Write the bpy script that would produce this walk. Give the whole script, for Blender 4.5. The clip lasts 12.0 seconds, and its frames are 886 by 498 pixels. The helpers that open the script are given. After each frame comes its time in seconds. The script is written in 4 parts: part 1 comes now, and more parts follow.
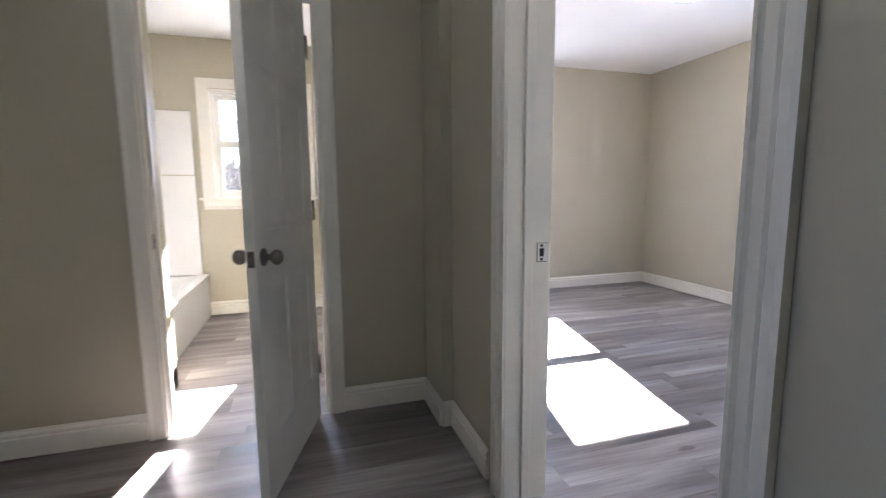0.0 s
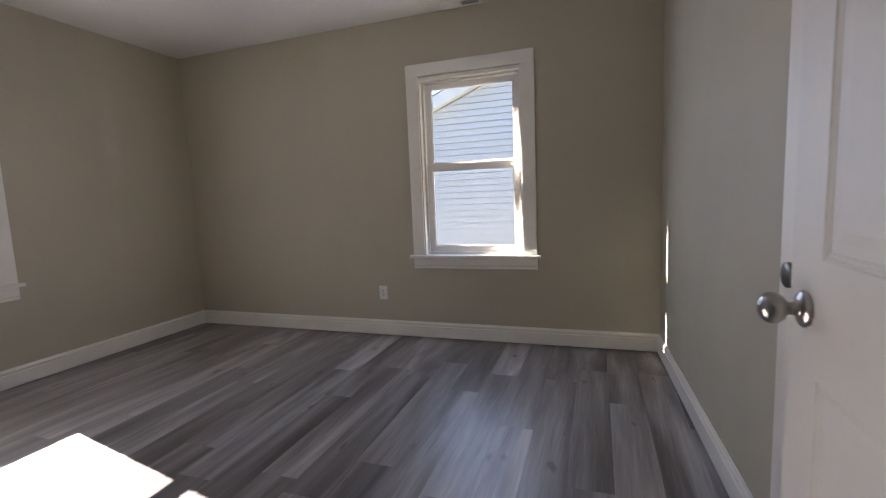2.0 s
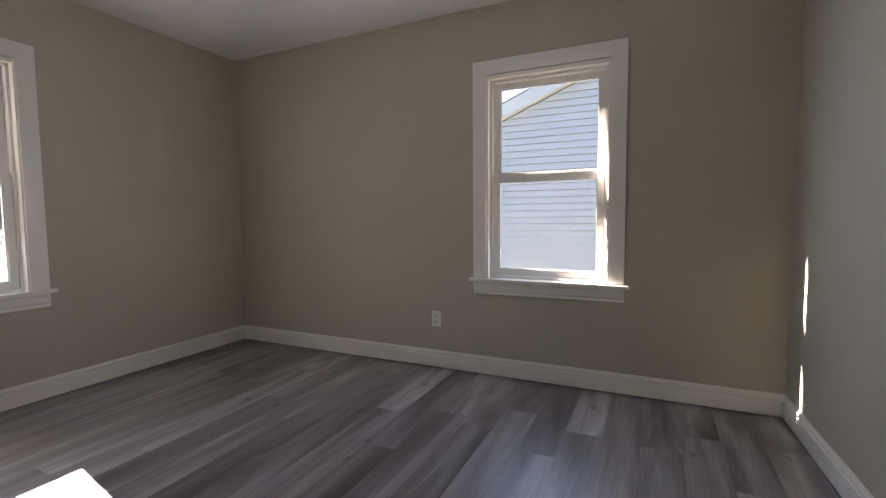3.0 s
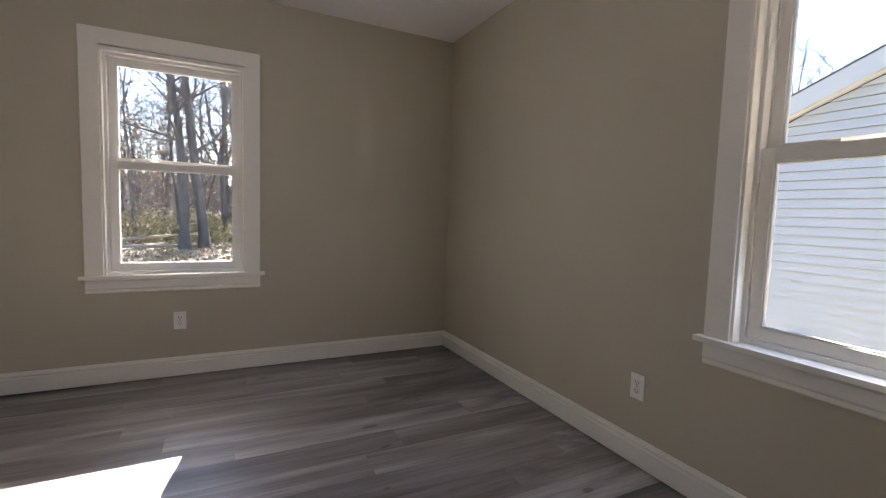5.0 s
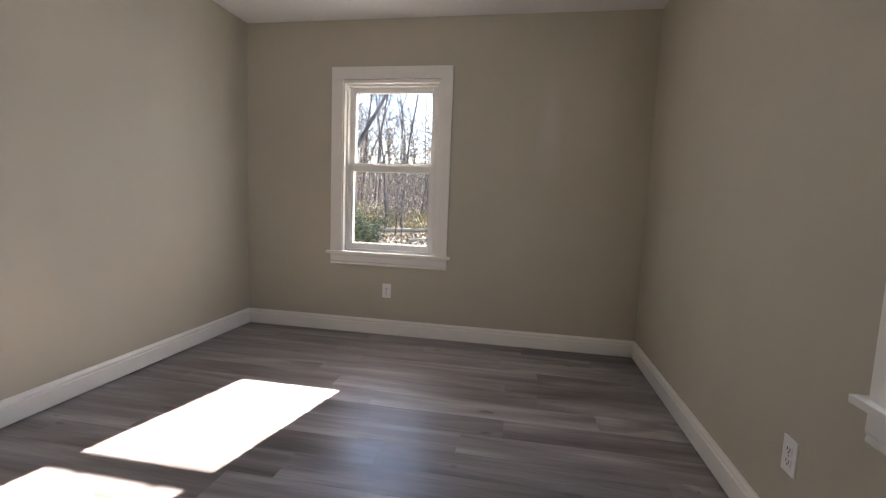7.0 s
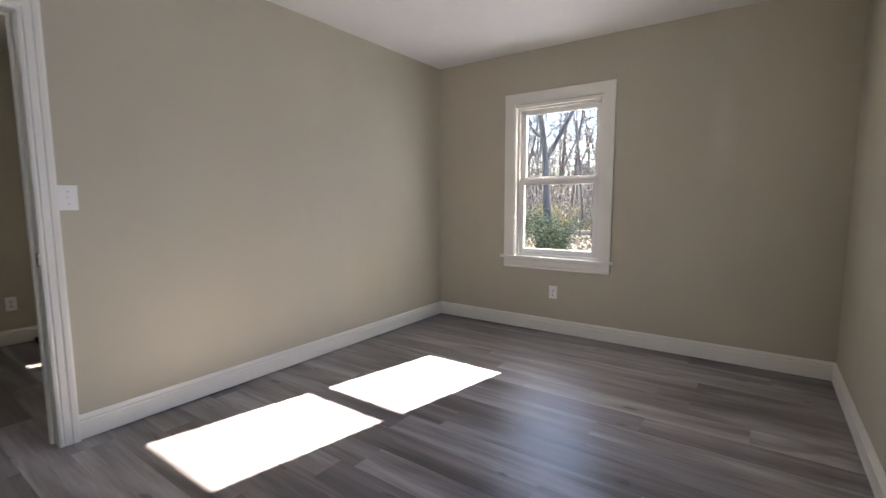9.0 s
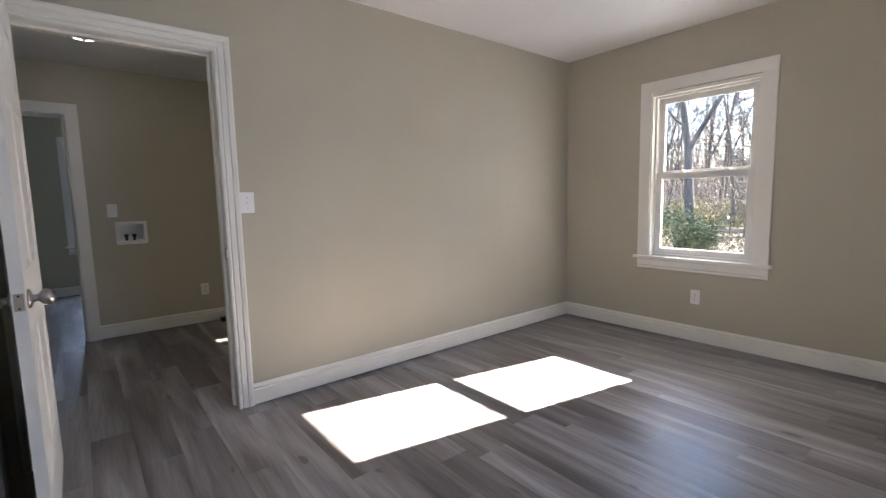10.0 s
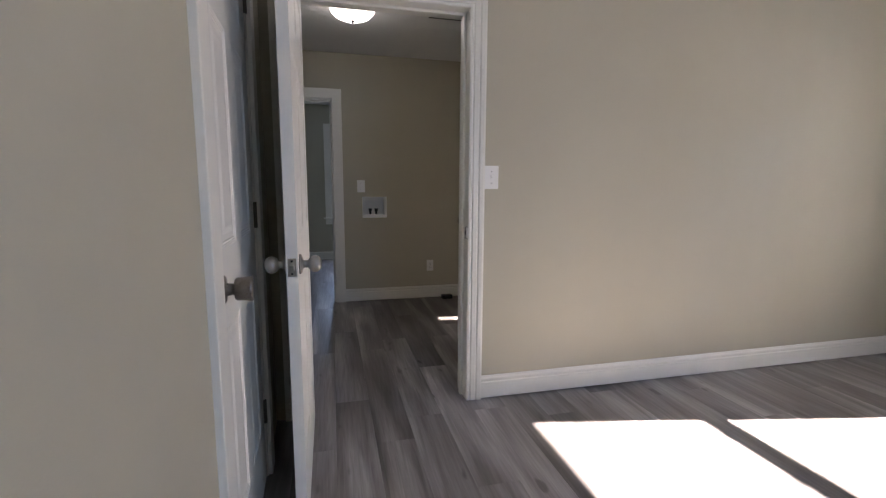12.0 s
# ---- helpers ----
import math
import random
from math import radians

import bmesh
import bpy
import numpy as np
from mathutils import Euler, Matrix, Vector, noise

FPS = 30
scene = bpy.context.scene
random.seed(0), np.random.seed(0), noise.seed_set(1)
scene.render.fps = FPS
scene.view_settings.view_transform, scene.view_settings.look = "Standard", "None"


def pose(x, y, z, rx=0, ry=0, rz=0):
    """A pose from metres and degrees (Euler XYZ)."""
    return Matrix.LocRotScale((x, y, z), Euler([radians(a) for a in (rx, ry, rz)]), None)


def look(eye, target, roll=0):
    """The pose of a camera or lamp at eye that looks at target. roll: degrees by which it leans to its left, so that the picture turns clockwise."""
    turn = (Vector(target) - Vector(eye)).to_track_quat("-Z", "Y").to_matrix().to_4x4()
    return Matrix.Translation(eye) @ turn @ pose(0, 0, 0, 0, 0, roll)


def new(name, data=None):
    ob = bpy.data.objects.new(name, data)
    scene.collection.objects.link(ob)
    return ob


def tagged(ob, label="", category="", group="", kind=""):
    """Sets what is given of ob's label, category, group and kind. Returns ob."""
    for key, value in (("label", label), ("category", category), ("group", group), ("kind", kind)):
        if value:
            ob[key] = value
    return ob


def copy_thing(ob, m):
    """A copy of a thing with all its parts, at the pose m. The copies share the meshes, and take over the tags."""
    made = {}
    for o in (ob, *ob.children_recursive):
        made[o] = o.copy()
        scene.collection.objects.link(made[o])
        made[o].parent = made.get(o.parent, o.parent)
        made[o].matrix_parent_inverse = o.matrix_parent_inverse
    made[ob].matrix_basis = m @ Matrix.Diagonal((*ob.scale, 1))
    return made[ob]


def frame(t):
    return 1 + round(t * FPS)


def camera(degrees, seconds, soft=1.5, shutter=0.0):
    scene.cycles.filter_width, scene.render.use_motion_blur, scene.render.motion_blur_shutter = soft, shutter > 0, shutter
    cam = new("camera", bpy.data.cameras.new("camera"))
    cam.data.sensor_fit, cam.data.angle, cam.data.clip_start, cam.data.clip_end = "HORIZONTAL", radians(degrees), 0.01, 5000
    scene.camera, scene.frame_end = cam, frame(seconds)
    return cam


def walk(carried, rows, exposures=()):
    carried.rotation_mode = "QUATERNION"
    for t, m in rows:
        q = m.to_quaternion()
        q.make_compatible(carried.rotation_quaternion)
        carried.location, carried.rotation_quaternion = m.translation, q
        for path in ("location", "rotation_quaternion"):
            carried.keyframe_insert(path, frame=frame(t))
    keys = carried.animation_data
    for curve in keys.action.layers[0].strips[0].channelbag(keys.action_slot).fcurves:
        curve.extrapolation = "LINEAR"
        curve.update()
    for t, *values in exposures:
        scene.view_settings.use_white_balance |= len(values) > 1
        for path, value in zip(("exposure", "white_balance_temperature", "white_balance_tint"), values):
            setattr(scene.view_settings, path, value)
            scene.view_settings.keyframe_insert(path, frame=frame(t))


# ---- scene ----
cam = camera(89.3, 12.0, soft=1.2, shutter=0.2)
PATH = [
    (0, (-0.807, -4.607, 1.142), (-0.232, -2.707, 0.89), -0.5),
    (0.2, (-0.757, -4.444, 1.133), (0.020, -2.618, 0.887), -0.7),
    (0.5, (-0.686, -4.23, 1.14), (0.373, -2.552, 0.891), -0.4),
    (0.7, (-0.629, -4.085, 1.131), (0.637, -2.553, 0.908), -0.4),
    (1, (-0.571, -3.963, 1.166), (1.022, -2.777, 0.931), -3.4),
    (1.2, (-0.508, -3.881, 1.161), (1.240, -2.944, 0.902), -3.0),
    (1.5, (-0.371, -3.819, 1.145), (1.474, -3.089, 0.888), -2.8),
    (2, (-0.139, -3.671, 1.136), (1.74, -3.024, 0.908), -2.4),
    (2.5, (0.075, -3.494, 1.13), (1.912, -2.72, 0.961), -1.8),
    (2.7, (0.129, -3.440, 1.112), (1.963, -2.656, 0.961), -1.2),
    (4.3, (1.140, -3.358, 1.099), (2.556, -1.953, 0.948), 0.2),
    (4.5, (1.225, -3.333, 1.098), (2.56, -1.852, 0.943), -0.3),
    (5, (1.488, -3.364, 1.128), (2.378, -1.58, 0.97), 1.8),
    (5.5, (1.807, -3.318, 1.108), (2.555, -1.472, 0.931), 1.0),
    (6, (1.961, -3.259, 1.132), (2.557, -1.361, 0.932), 1.1),
    (6.5, (2.157, -3.351, 1.126), (2.153, -1.361, 0.927), 0.3),
    (7, (2.33, -3.5, 1.124), (1.981, -1.542, 0.912), 2.2),
    (7.2, (2.379, -3.544, 1.114), (1.933, -1.606, 0.905), 1.9),
    (8.8, (2.683, -3.828, 1.2), (1.662, -2.119, 0.985), 0.2),
    (9, (2.748, -3.818, 1.203), (1.595, -2.198, 0.986), -0.2),
    (9.5, (2.753, -3.839, 1.206), (1.384, -2.397, 0.991), -1.0),
    (10, (2.762, -3.856, 1.215), (1.214, -2.609, 0.994), -1.3),
    (10.5, (2.74, -3.892, 1.212), (1.06, -2.83, 0.995), -1.2),
    (11, (2.72, -3.908, 1.235), (0.914, -3.083, 0.994), -0.8),
    (11.5, (2.623, -3.917, 1.186), (0.714, -3.389, 0.905), -0.8),
    (11.7, (2.516, -3.872, 1.185), (0.594, -3.4, 0.895), -0.5),
    (12, (2.256, -3.904, 1.163), (0.332, -3.43, 0.894), 0.3),
]

EXPOSURES = [(0.0, 1.56, 6150, 21), (0.6, 1.48, 6100, 21), (1.1, 1.01, 6200, 20), (1.6, 0.33, 6650, 22), (2.5, -0.20, 6850, 22), (4.5, 0.00, 7000, 22), (5.2, -0.18, 7050, 22), (6.0, -0.28, 7100, 22), (7.0, 0.13, 7100, 22), (9.0, 0.36, 6800, 19), (9.5, 0.51, 6800, 19), (12.0, 0.46, 6850, 21)]
BASE_STOPS = 3.85
walk(cam, [(t, look(eye, target, roll)) for t, eye, target, roll in PATH], [(t, BASE_STOPS + s, k, tint) for t, s, k, tint in EXPOSURES])

# ---- plan ----
EAST, CEIL, HALL_CEIL = 3.20, 2.515, 2.44
SOUTH_Y, SOUTH_TURN = -4.203, 2.06            # the south wall at x = 0, and how far it is out of square
WEST_T = 0.16                                 # wall between bedroom and hall
DOOR_N, DOOR_S, DOOR_H = -3.215, -4.075, 2.045
HALL_N, HALL_W = -2.31, -2.35
FAR_W = -5.2
GROUND = -0.6

# ---- world and lights ----
SUN_ELEV, SUN_SLOPE = 32.4, 0.2015
toward = Vector((SUN_SLOPE, 1.0, 0.0)).normalized() * math.cos(radians(SUN_ELEV)) + Vector((0, 0, math.sin(radians(SUN_ELEV))))
world = bpy.data.worlds.new("sky")
scene.world = world
world.use_nodes = True
nt = world.node_tree
sky = nt.nodes.new("ShaderNodeTexSky")
sky.sky_type, sky.sun_disc = "NISHITA", False
sky.sun_elevation, sky.sun_rotation = radians(SUN_ELEV), math.atan2(SUN_SLOPE, 1.0)
sky.air_density, sky.dust_density, sky.ozone_density = 1.0, 0.2, 2.0
nt.links.new(sky.outputs[0], nt.nodes["Background"].inputs[0])
nt.nodes["Background"].inputs[1].default_value = 0.045
sun = bpy.data.lights.new("sun", "SUN")
sun.energy, sun.angle, sun.color = 5.0, radians(0.5), (1.0, 0.965, 0.90)
sun_ob = new("sun", sun)
sun_ob.matrix_world = look(toward * 40, (0, 0, 0))


def window_light(name, m, w, h, watts, colour):
    lamp = bpy.data.lights.new(name, "AREA")
    lamp.shape, lamp.size, lamp.size_y, lamp.energy, lamp.color = "RECTANGLE", w, h, watts, colour
    ob = new(name, lamp)
    ob.matrix_world = m
    return ob


# daylight of the sky in each window's opening
window_light("window_light_north", look((1.245, -0.03, 1.36), (1.245, -2, 1.1)), 0.66, 1.2, 0.31, (0.46, 0.67, 1.0))
window_light("window_light_east", look((EAST - 0.03, -2.768, 1.36), (1, -2.768, 1.1)), 0.66, 1.2, 0.74, (0.46, 0.66, 1.0))
window_light("window_light_bath", look((-1.21, -0.03, 1.6), (-1.21, -2, 1.2)), 0.66, 0.85, 0.28, (0.9, 0.95, 1.0))
window_light("window_light_far_room", look((FAR_W + 0.05, -3.52, 1.36), (-3, -3.52, 0.9)), 0.66, 1.2, 1.0, (0.46, 0.66, 1.0))
bulb = bpy.data.lights.new("hall_bulb", "POINT")
bulb.energy, bulb.shadow_soft_size, bulb.color = 0.034, 0.08, (0.72, 0.92, 1.0)
new("hall_bulb", bulb).location = (-1.15, -3.73, 2.26)


# ---- materials ----
def material(name):
    m = bpy.data.materials.new(name)
    m.use_nodes = True
    return m, m.node_tree, m.node_tree.nodes["Principled BSDF"]


def node(t, kind, **inputs):
    n = t.nodes.new(kind)
    for key, value in inputs.items():
        n.inputs[key.replace("_", " ")].default_value = value
    return n


def coords(t, scale=(1, 1, 1), kind="Object", shift=None):
    tex = t.nodes.new("ShaderNodeTexCoord")
    mp = t.nodes.new("ShaderNodeMapping")
    mp.inputs["Scale"].default_value = scale
    t.links.new(tex.outputs[kind], mp.inputs["Vector"])
    if shift is not None:
        t.links.new(shift, mp.inputs["Location"])
    return mp.outputs[0]


def ramp(t, fac, stops):
    r = t.nodes.new("ShaderNodeValToRGB")
    els = r.color_ramp.elements
    while len(els) < len(stops):
        els.new(0.5)
    for e, (p, c) in zip(els, stops):
        e.position, e.color = p, (*c, 1)
    t.links.new(fac, r.inputs[0])
    return r.outputs[0]


def noise_tex(t, vec, scale, detail=4.0, rough=0.55, distort=0.0):
    n = node(t, "ShaderNodeTexNoise", Scale=scale, Detail=detail, Roughness=rough, Distortion=distort)
    t.links.new(vec, n.inputs["Vector"])
    return n.outputs["Fac"]


def mixed(t, fac, a, b, blend="MIX"):
    m = t.nodes.new("ShaderNodeMix")
    m.data_type, m.blend_type = "RGBA", blend
    for sock, v in ((m.inputs[0], fac), (m.inputs[6], a), (m.inputs[7], b)):
        if isinstance(v, (int, float)):
            sock.default_value = v
        elif isinstance(v, tuple):
            sock.default_value = (*v, 1)
        else:
            t.links.new(v, sock)
    return m.outputs[2]


def bump(t, bsdf, height, strength, distance):
    b = node(t, "ShaderNodeBump", Strength=strength, Distance=distance)
    t.links.new(height, b.inputs["Height"])
    t.links.new(b.outputs[0], bsdf.inputs["Normal"])


def plain(name, colour, rough=0.5, metal=0.0, vary=0.06, scale=6.0, grain=0.0, grain_scale=200.0, spec=0.5):
    """Paint, plastic or metal: a base colour, uneven at two scales, with a fine relief."""
    m, t, b = material(name)
    v = coords(t)
    big = noise_tex(t, v, scale, 5)
    small = noise_tex(t, v, scale * 14, 3)
    lo = tuple(c * (1 - vary) for c in colour)
    hi = tuple(min(1, c * (1 + vary)) for c in colour)
    col = ramp(t, big, [(0.3, lo), (0.7, hi)])
    col = mixed(t, 0.35, col, ramp(t, small, [(0.3, lo), (0.7, hi)]))
    t.links.new(col, b.inputs["Base Color"])
    r = t.nodes.new("ShaderNodeMapRange")
    r.inputs["To Min"].default_value, r.inputs["To Max"].default_value = rough * 0.85, min(1, rough * 1.15)
    t.links.new(small, r.inputs["Value"])
    t.links.new(r.outputs[0], b.inputs["Roughness"])
    b.inputs["Metallic"].default_value = metal
    b.inputs["Specular IOR Level"].default_value = spec
    if grain:
        bump(t, b, noise_tex(t, v, grain_scale, 2), grain, 0.002)
    return m


def wall_paint():
    """Greige eggshell paint with roller texture, filler patches and faint scuffs."""
    m, t, b = material("greige_wall_paint")
    v = coords(t)
    base = ramp(t, noise_tex(t, v, 1.3, 4), [(0.3, (0.457, 0.422, 0.324)), (0.7, (0.487, 0.452, 0.351))])
    streak = ramp(t, noise_tex(t, coords(t, (9, 9, 1.1)), 1.0, 3), [(0.35, (0.452, 0.417, 0.318)), (0.65, (0.492, 0.457, 0.357))])
    col = mixed(t, 0.13, base, streak)
    scuff = ramp(t, noise_tex(t, v, 17, 2), [(0.77, (0, 0, 0)), (0.8, (1, 1, 1))])
    col = mixed(t, mixed(t, 0.88, scuff, (0.0, 0.0, 0.0)), col, (0.36, 0.34, 0.29))
    # a touched-up streak of newer paint, its sheen put in as lighter colour
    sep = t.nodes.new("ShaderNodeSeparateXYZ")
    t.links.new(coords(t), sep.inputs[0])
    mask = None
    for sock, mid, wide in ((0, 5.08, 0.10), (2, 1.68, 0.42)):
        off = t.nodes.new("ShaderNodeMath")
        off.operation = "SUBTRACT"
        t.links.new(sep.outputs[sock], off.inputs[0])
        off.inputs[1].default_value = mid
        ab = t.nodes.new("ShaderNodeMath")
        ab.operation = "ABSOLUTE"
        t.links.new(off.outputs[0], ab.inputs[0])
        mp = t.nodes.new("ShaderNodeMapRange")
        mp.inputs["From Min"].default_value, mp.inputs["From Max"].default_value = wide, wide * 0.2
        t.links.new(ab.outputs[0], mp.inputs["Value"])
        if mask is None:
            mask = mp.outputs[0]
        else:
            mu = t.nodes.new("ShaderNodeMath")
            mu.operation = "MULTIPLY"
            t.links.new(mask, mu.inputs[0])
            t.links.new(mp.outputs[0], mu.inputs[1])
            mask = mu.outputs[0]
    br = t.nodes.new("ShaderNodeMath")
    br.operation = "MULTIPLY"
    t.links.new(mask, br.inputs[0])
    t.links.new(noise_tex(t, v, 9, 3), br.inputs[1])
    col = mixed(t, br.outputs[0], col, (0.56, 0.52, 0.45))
    t.links.new(col, b.inputs["Base Color"])
    b.inputs["Specular IOR Level"].default_value = 0.35
    rr = ramp(t, noise_tex(t, v, 2.2, 3), [(0.35, (0.5, 0.5, 0.5)), (0.65, (0.66, 0.66, 0.66))])
    t.links.new(rr, b.inputs["Roughness"])
    roller = noise_tex(t, v, 260, 2)
    uneven = noise_tex(t, v, 3.0, 3)
    add = t.nodes.new("ShaderNodeMath")
    add.operation = "MULTIPLY_ADD"
    t.links.new(uneven, add.inputs[0])
    add.inputs[1].default_value = 4.0
    t.links.new(roller, add.inputs[2])
    bump(t, b, add.outputs[0], 0.16, 0.002)
    return m


def plank_material():
    """Grey-brown vinyl plank: long grain, cathedrals, knots and a tone for each board."""
    m, t, b = material("grey_vinyl_plank")
    info = t.nodes.new("ShaderNodeObjectInfo")
    comb = t.nodes.new("ShaderNodeCombineXYZ")
    for k, f in enumerate((37.0, 91.0, 53.0)):
        mu = t.nodes.new("ShaderNodeMath")
        mu.operation = "MULTIPLY"
        t.links.new(info.outputs["Random"], mu.inputs[0])
        mu.inputs[1].default_value = f
        t.links.new(mu.outputs[0], comb.inputs[k])
    sh = comb.outputs[0]
    grain = noise_tex(t, coords(t, (0.7, 6.0, 1), shift=sh), 1.6, 3, 0.45, 0.5)
    broad = noise_tex(t, coords(t, (0.45, 3.4, 1), shift=sh), 1.6, 2, 0.45, 0.6)
    fine = noise_tex(t, coords(t, (4, 110, 1), shift=sh), 1.4, 3, 0.6)
    streak = noise_tex(t, coords(t, (1.3, 30, 1), shift=sh), 1.5, 5, 0.62, 0.7)
    knot = noise_tex(t, coords(t, (6, 15, 1), shift=sh), 1.0, 1)
    rings = t.nodes.new("ShaderNodeTexWave")
    rings.wave_type, rings.rings_direction = "RINGS", "SPHERICAL"
    for key, value in (("Scale", 3.2), ("Distortion", 2.5), ("Detail", 3.0), ("Detail Scale", 1.4)):
        rings.inputs[key].default_value = value
    t.links.new(coords(t, (0.9, 5, 1), shift=sh), rings.inputs["Vector"])
    col = ramp(t, broad, [(0.26, (0.128, 0.113, 0.107)), (0.5, (0.236, 0.217, 0.209)), (0.74, (0.382, 0.360, 0.352))])
    col = mixed(t, 1.0, col, ramp(t, grain, [(0.28, (0.52, 0.50, 0.49)), (0.5, (1.0, 1.0, 1.0)), (0.72, (1.42, 1.43, 1.45))]), "MULTIPLY")
    col = mixed(t, 1.0, col, ramp(t, streak, [(0.3, (0.80, 0.79, 0.79)), (0.5, (1.0, 1.0, 1.0)), (0.7, (1.15, 1.15, 1.16))]), "MULTIPLY")
    col = mixed(t, 0.5, col, mixed(t, 1.0, col, ramp(t, fine, [(0.35, (0.80, 0.79, 0.78)), (0.65, (1.14, 1.14, 1.14))]), "MULTIPLY"))
    col = mixed(t, 0.07, col, ramp(t, rings.outputs["Fac"], [(0.2, (0.10, 0.083, 0.074)), (0.8, (0.27, 0.24, 0.224))]))
    col = mixed(t, ramp(t, knot, [(0.72, (0, 0, 0)), (0.80, (0.6, 0.6, 0.6))]), col, (0.06, 0.048, 0.042))
    tone = ramp(t, info.outputs["Random"], [(0.0, (0.70, 0.69, 0.70)), (0.3, (0.92, 0.90, 0.90)), (0.7, (1.03, 1.01, 1.01)), (1.0, (1.16, 1.14, 1.15))])
    col = mixed(t, 1.0, col, tone, "MULTIPLY")
    t.links.new(col, b.inputs["Base Color"])
    t.links.new(ramp(t, broad, [(0.3, (0.31, 0.31, 0.31)), (0.7, (0.44, 0.44, 0.44))]), b.inputs["Roughness"])
    b.inputs["Specular IOR Level"].default_value = 0.58
    bump(t, b, fine, 0.05, 0.001)
    return m


def glass_material(name):
    m, t, b = material(name)
    t.nodes.remove(b)
    clear = t.nodes.new("ShaderNodeBsdfTransparent")
    clear.inputs[0].default_value = (0.93, 0.96, 0.96, 1)
    gloss = node(t, "ShaderNodeBsdfGlossy", Roughness=0.02)
    fres = node(t, "ShaderNodeFresnel", IOR=1.4)
    mx = t.nodes.new("ShaderNodeMixShader")
    t.links.new(fres.outputs[0], mx.inputs[0])
    t.links.new(clear.outputs[0], mx.inputs[1])
    t.links.new(gloss.outputs[0], mx.inputs[2])
    t.links.new(mx.outputs[0], t.nodes["Material Output"].inputs[0])
    return m


def banded(name, dark, mid, light, scale, stretch=(1, 1, 1), rough=0.9, relief=0.5, depth=0.02, kind="Object"):
    """Rough natural stuff: bark, earth, shingles."""
    m, t, b = material(name)
    v = coords(t, stretch, kind)
    a = noise_tex(t, v, scale, 6, 0.62, 0.4)
    c = noise_tex(t, v, scale * 0.13, 3)
    col = ramp(t, a, [(0.28, dark), (0.5, mid), (0.75, light)])
    col = mixed(t, 0.4, col, ramp(t, c, [(0.35, dark), (0.65, light)]))
    t.links.new(col, b.inputs["Base Color"])
    b.inputs["Roughness"].default_value = rough
    b.inputs["Specular IOR Level"].default_value = 0.2
    bump(t, b, a, relief, depth)
    return m


def leafy(name, stops):
    m, t, b = material(name)
    geo = t.nodes.new("ShaderNodeNewGeometry")
    t.links.new(ramp(t, geo.outputs["Random Per Island"], stops), b.inputs["Base Color"])
    b.inputs["Roughness"].default_value = 0.7
    return m


WALL = wall_paint()
CEILING = plain("flat_white_ceiling_paint", (0.76, 0.75, 0.73), 0.85, vary=0.03, scale=2.0, grain=0.25, grain_scale=150)
TRIM = plain("semi_gloss_white_trim_paint", (0.775, 0.753, 0.685), 0.34, vary=0.035, scale=4.0, grain=0.06, grain_scale=60)
DOOR_PAINT = plain("white_door_paint", (0.73, 0.715, 0.665), 0.48, vary=0.03, scale=3.0, grain=0.06, grain_scale=90)
VINYL = plain("white_vinyl_window", (0.72, 0.705, 0.665), 0.32, vary=0.02, scale=5.0)
PLANK = plank_material()
SUBFLOOR = plain("dark_subfloor", (0.05, 0.045, 0.04), 0.9)
NICKEL = plain("satin_nickel", (0.40, 0.375, 0.345), 0.30, metal=1.0, vary=0.05, scale=30)
DARK_NICKEL = plain("worn_dark_nickel", (0.19, 0.172, 0.155), 0.28, metal=1.0, vary=0.12, scale=40)
STEEL = plain("bright_zinc_steel", (0.74, 0.74, 0.72), 0.42, metal=0.55, vary=0.06, scale=40)
PLASTIC = plain("white_plastic", (0.80, 0.79, 0.76), 0.35, vary=0.02)
BLACK = plain("black_plastic", (0.015, 0.015, 0.015), 0.5)
SLOT = plain("dark_slot", (0.03, 0.028, 0.026), 0.7)
ACRYLIC = plain("white_tub_acrylic", (0.82, 0.81, 0.79), 0.18, vary=0.015)
GLASS = glass_material("window_glass")
SIDING = plain("white_vinyl_siding", (0.39, 0.435, 0.485), 0.5, vary=0.05, scale=3.0)
SOFFIT = plain("cream_soffit", (0.52, 0.525, 0.51), 0.6, vary=0.06)
SHINGLE = banded("grey_asphalt_shingle", (0.05, 0.05, 0.05), (0.09, 0.085, 0.08), (0.14, 0.13, 0.125), 14)
BLOCK = plain("tan_foundation_parge", (0.45, 0.33, 0.18), 0.9, vary=0.18, scale=3.0, grain=0.4, grain_scale=40)
DECK = plain("weathered_deck_board", (0.42, 0.33, 0.21), 0.8, vary=0.2, scale=5.0)
BARK = banded("grey_brown_bark", (0.035, 0.035, 0.038), (0.092, 0.091, 0.097), (0.18, 0.178, 0.188), 9, (1, 1, 0.25), relief=0.6, depth=0.03)
TWIG = plain("winter_twig", (0.098, 0.090, 0.090), 0.85, vary=0.25, scale=1.5)
# the palest evergreen stop paints in sun glints on single leaves
LEAF = leafy("evergreen_leaf", [(0.0, (0.03, 0.05, 0.022)), (0.5, (0.065, 0.095, 0.045)), (1.0, (0.22, 0.25, 0.15))])
OLIVE = leafy("faded_olive_leaf", [(0.0, (0.15, 0.135, 0.06)), (0.5, (0.29, 0.25, 0.12)), (1.0, (0.44, 0.39, 0.21))])
STRAW = leafy("dry_grass", [(0.0, (0.16, 0.14, 0.08)), (0.5, (0.32, 0.275, 0.16)), (1.0, (0.40, 0.39, 0.20))])
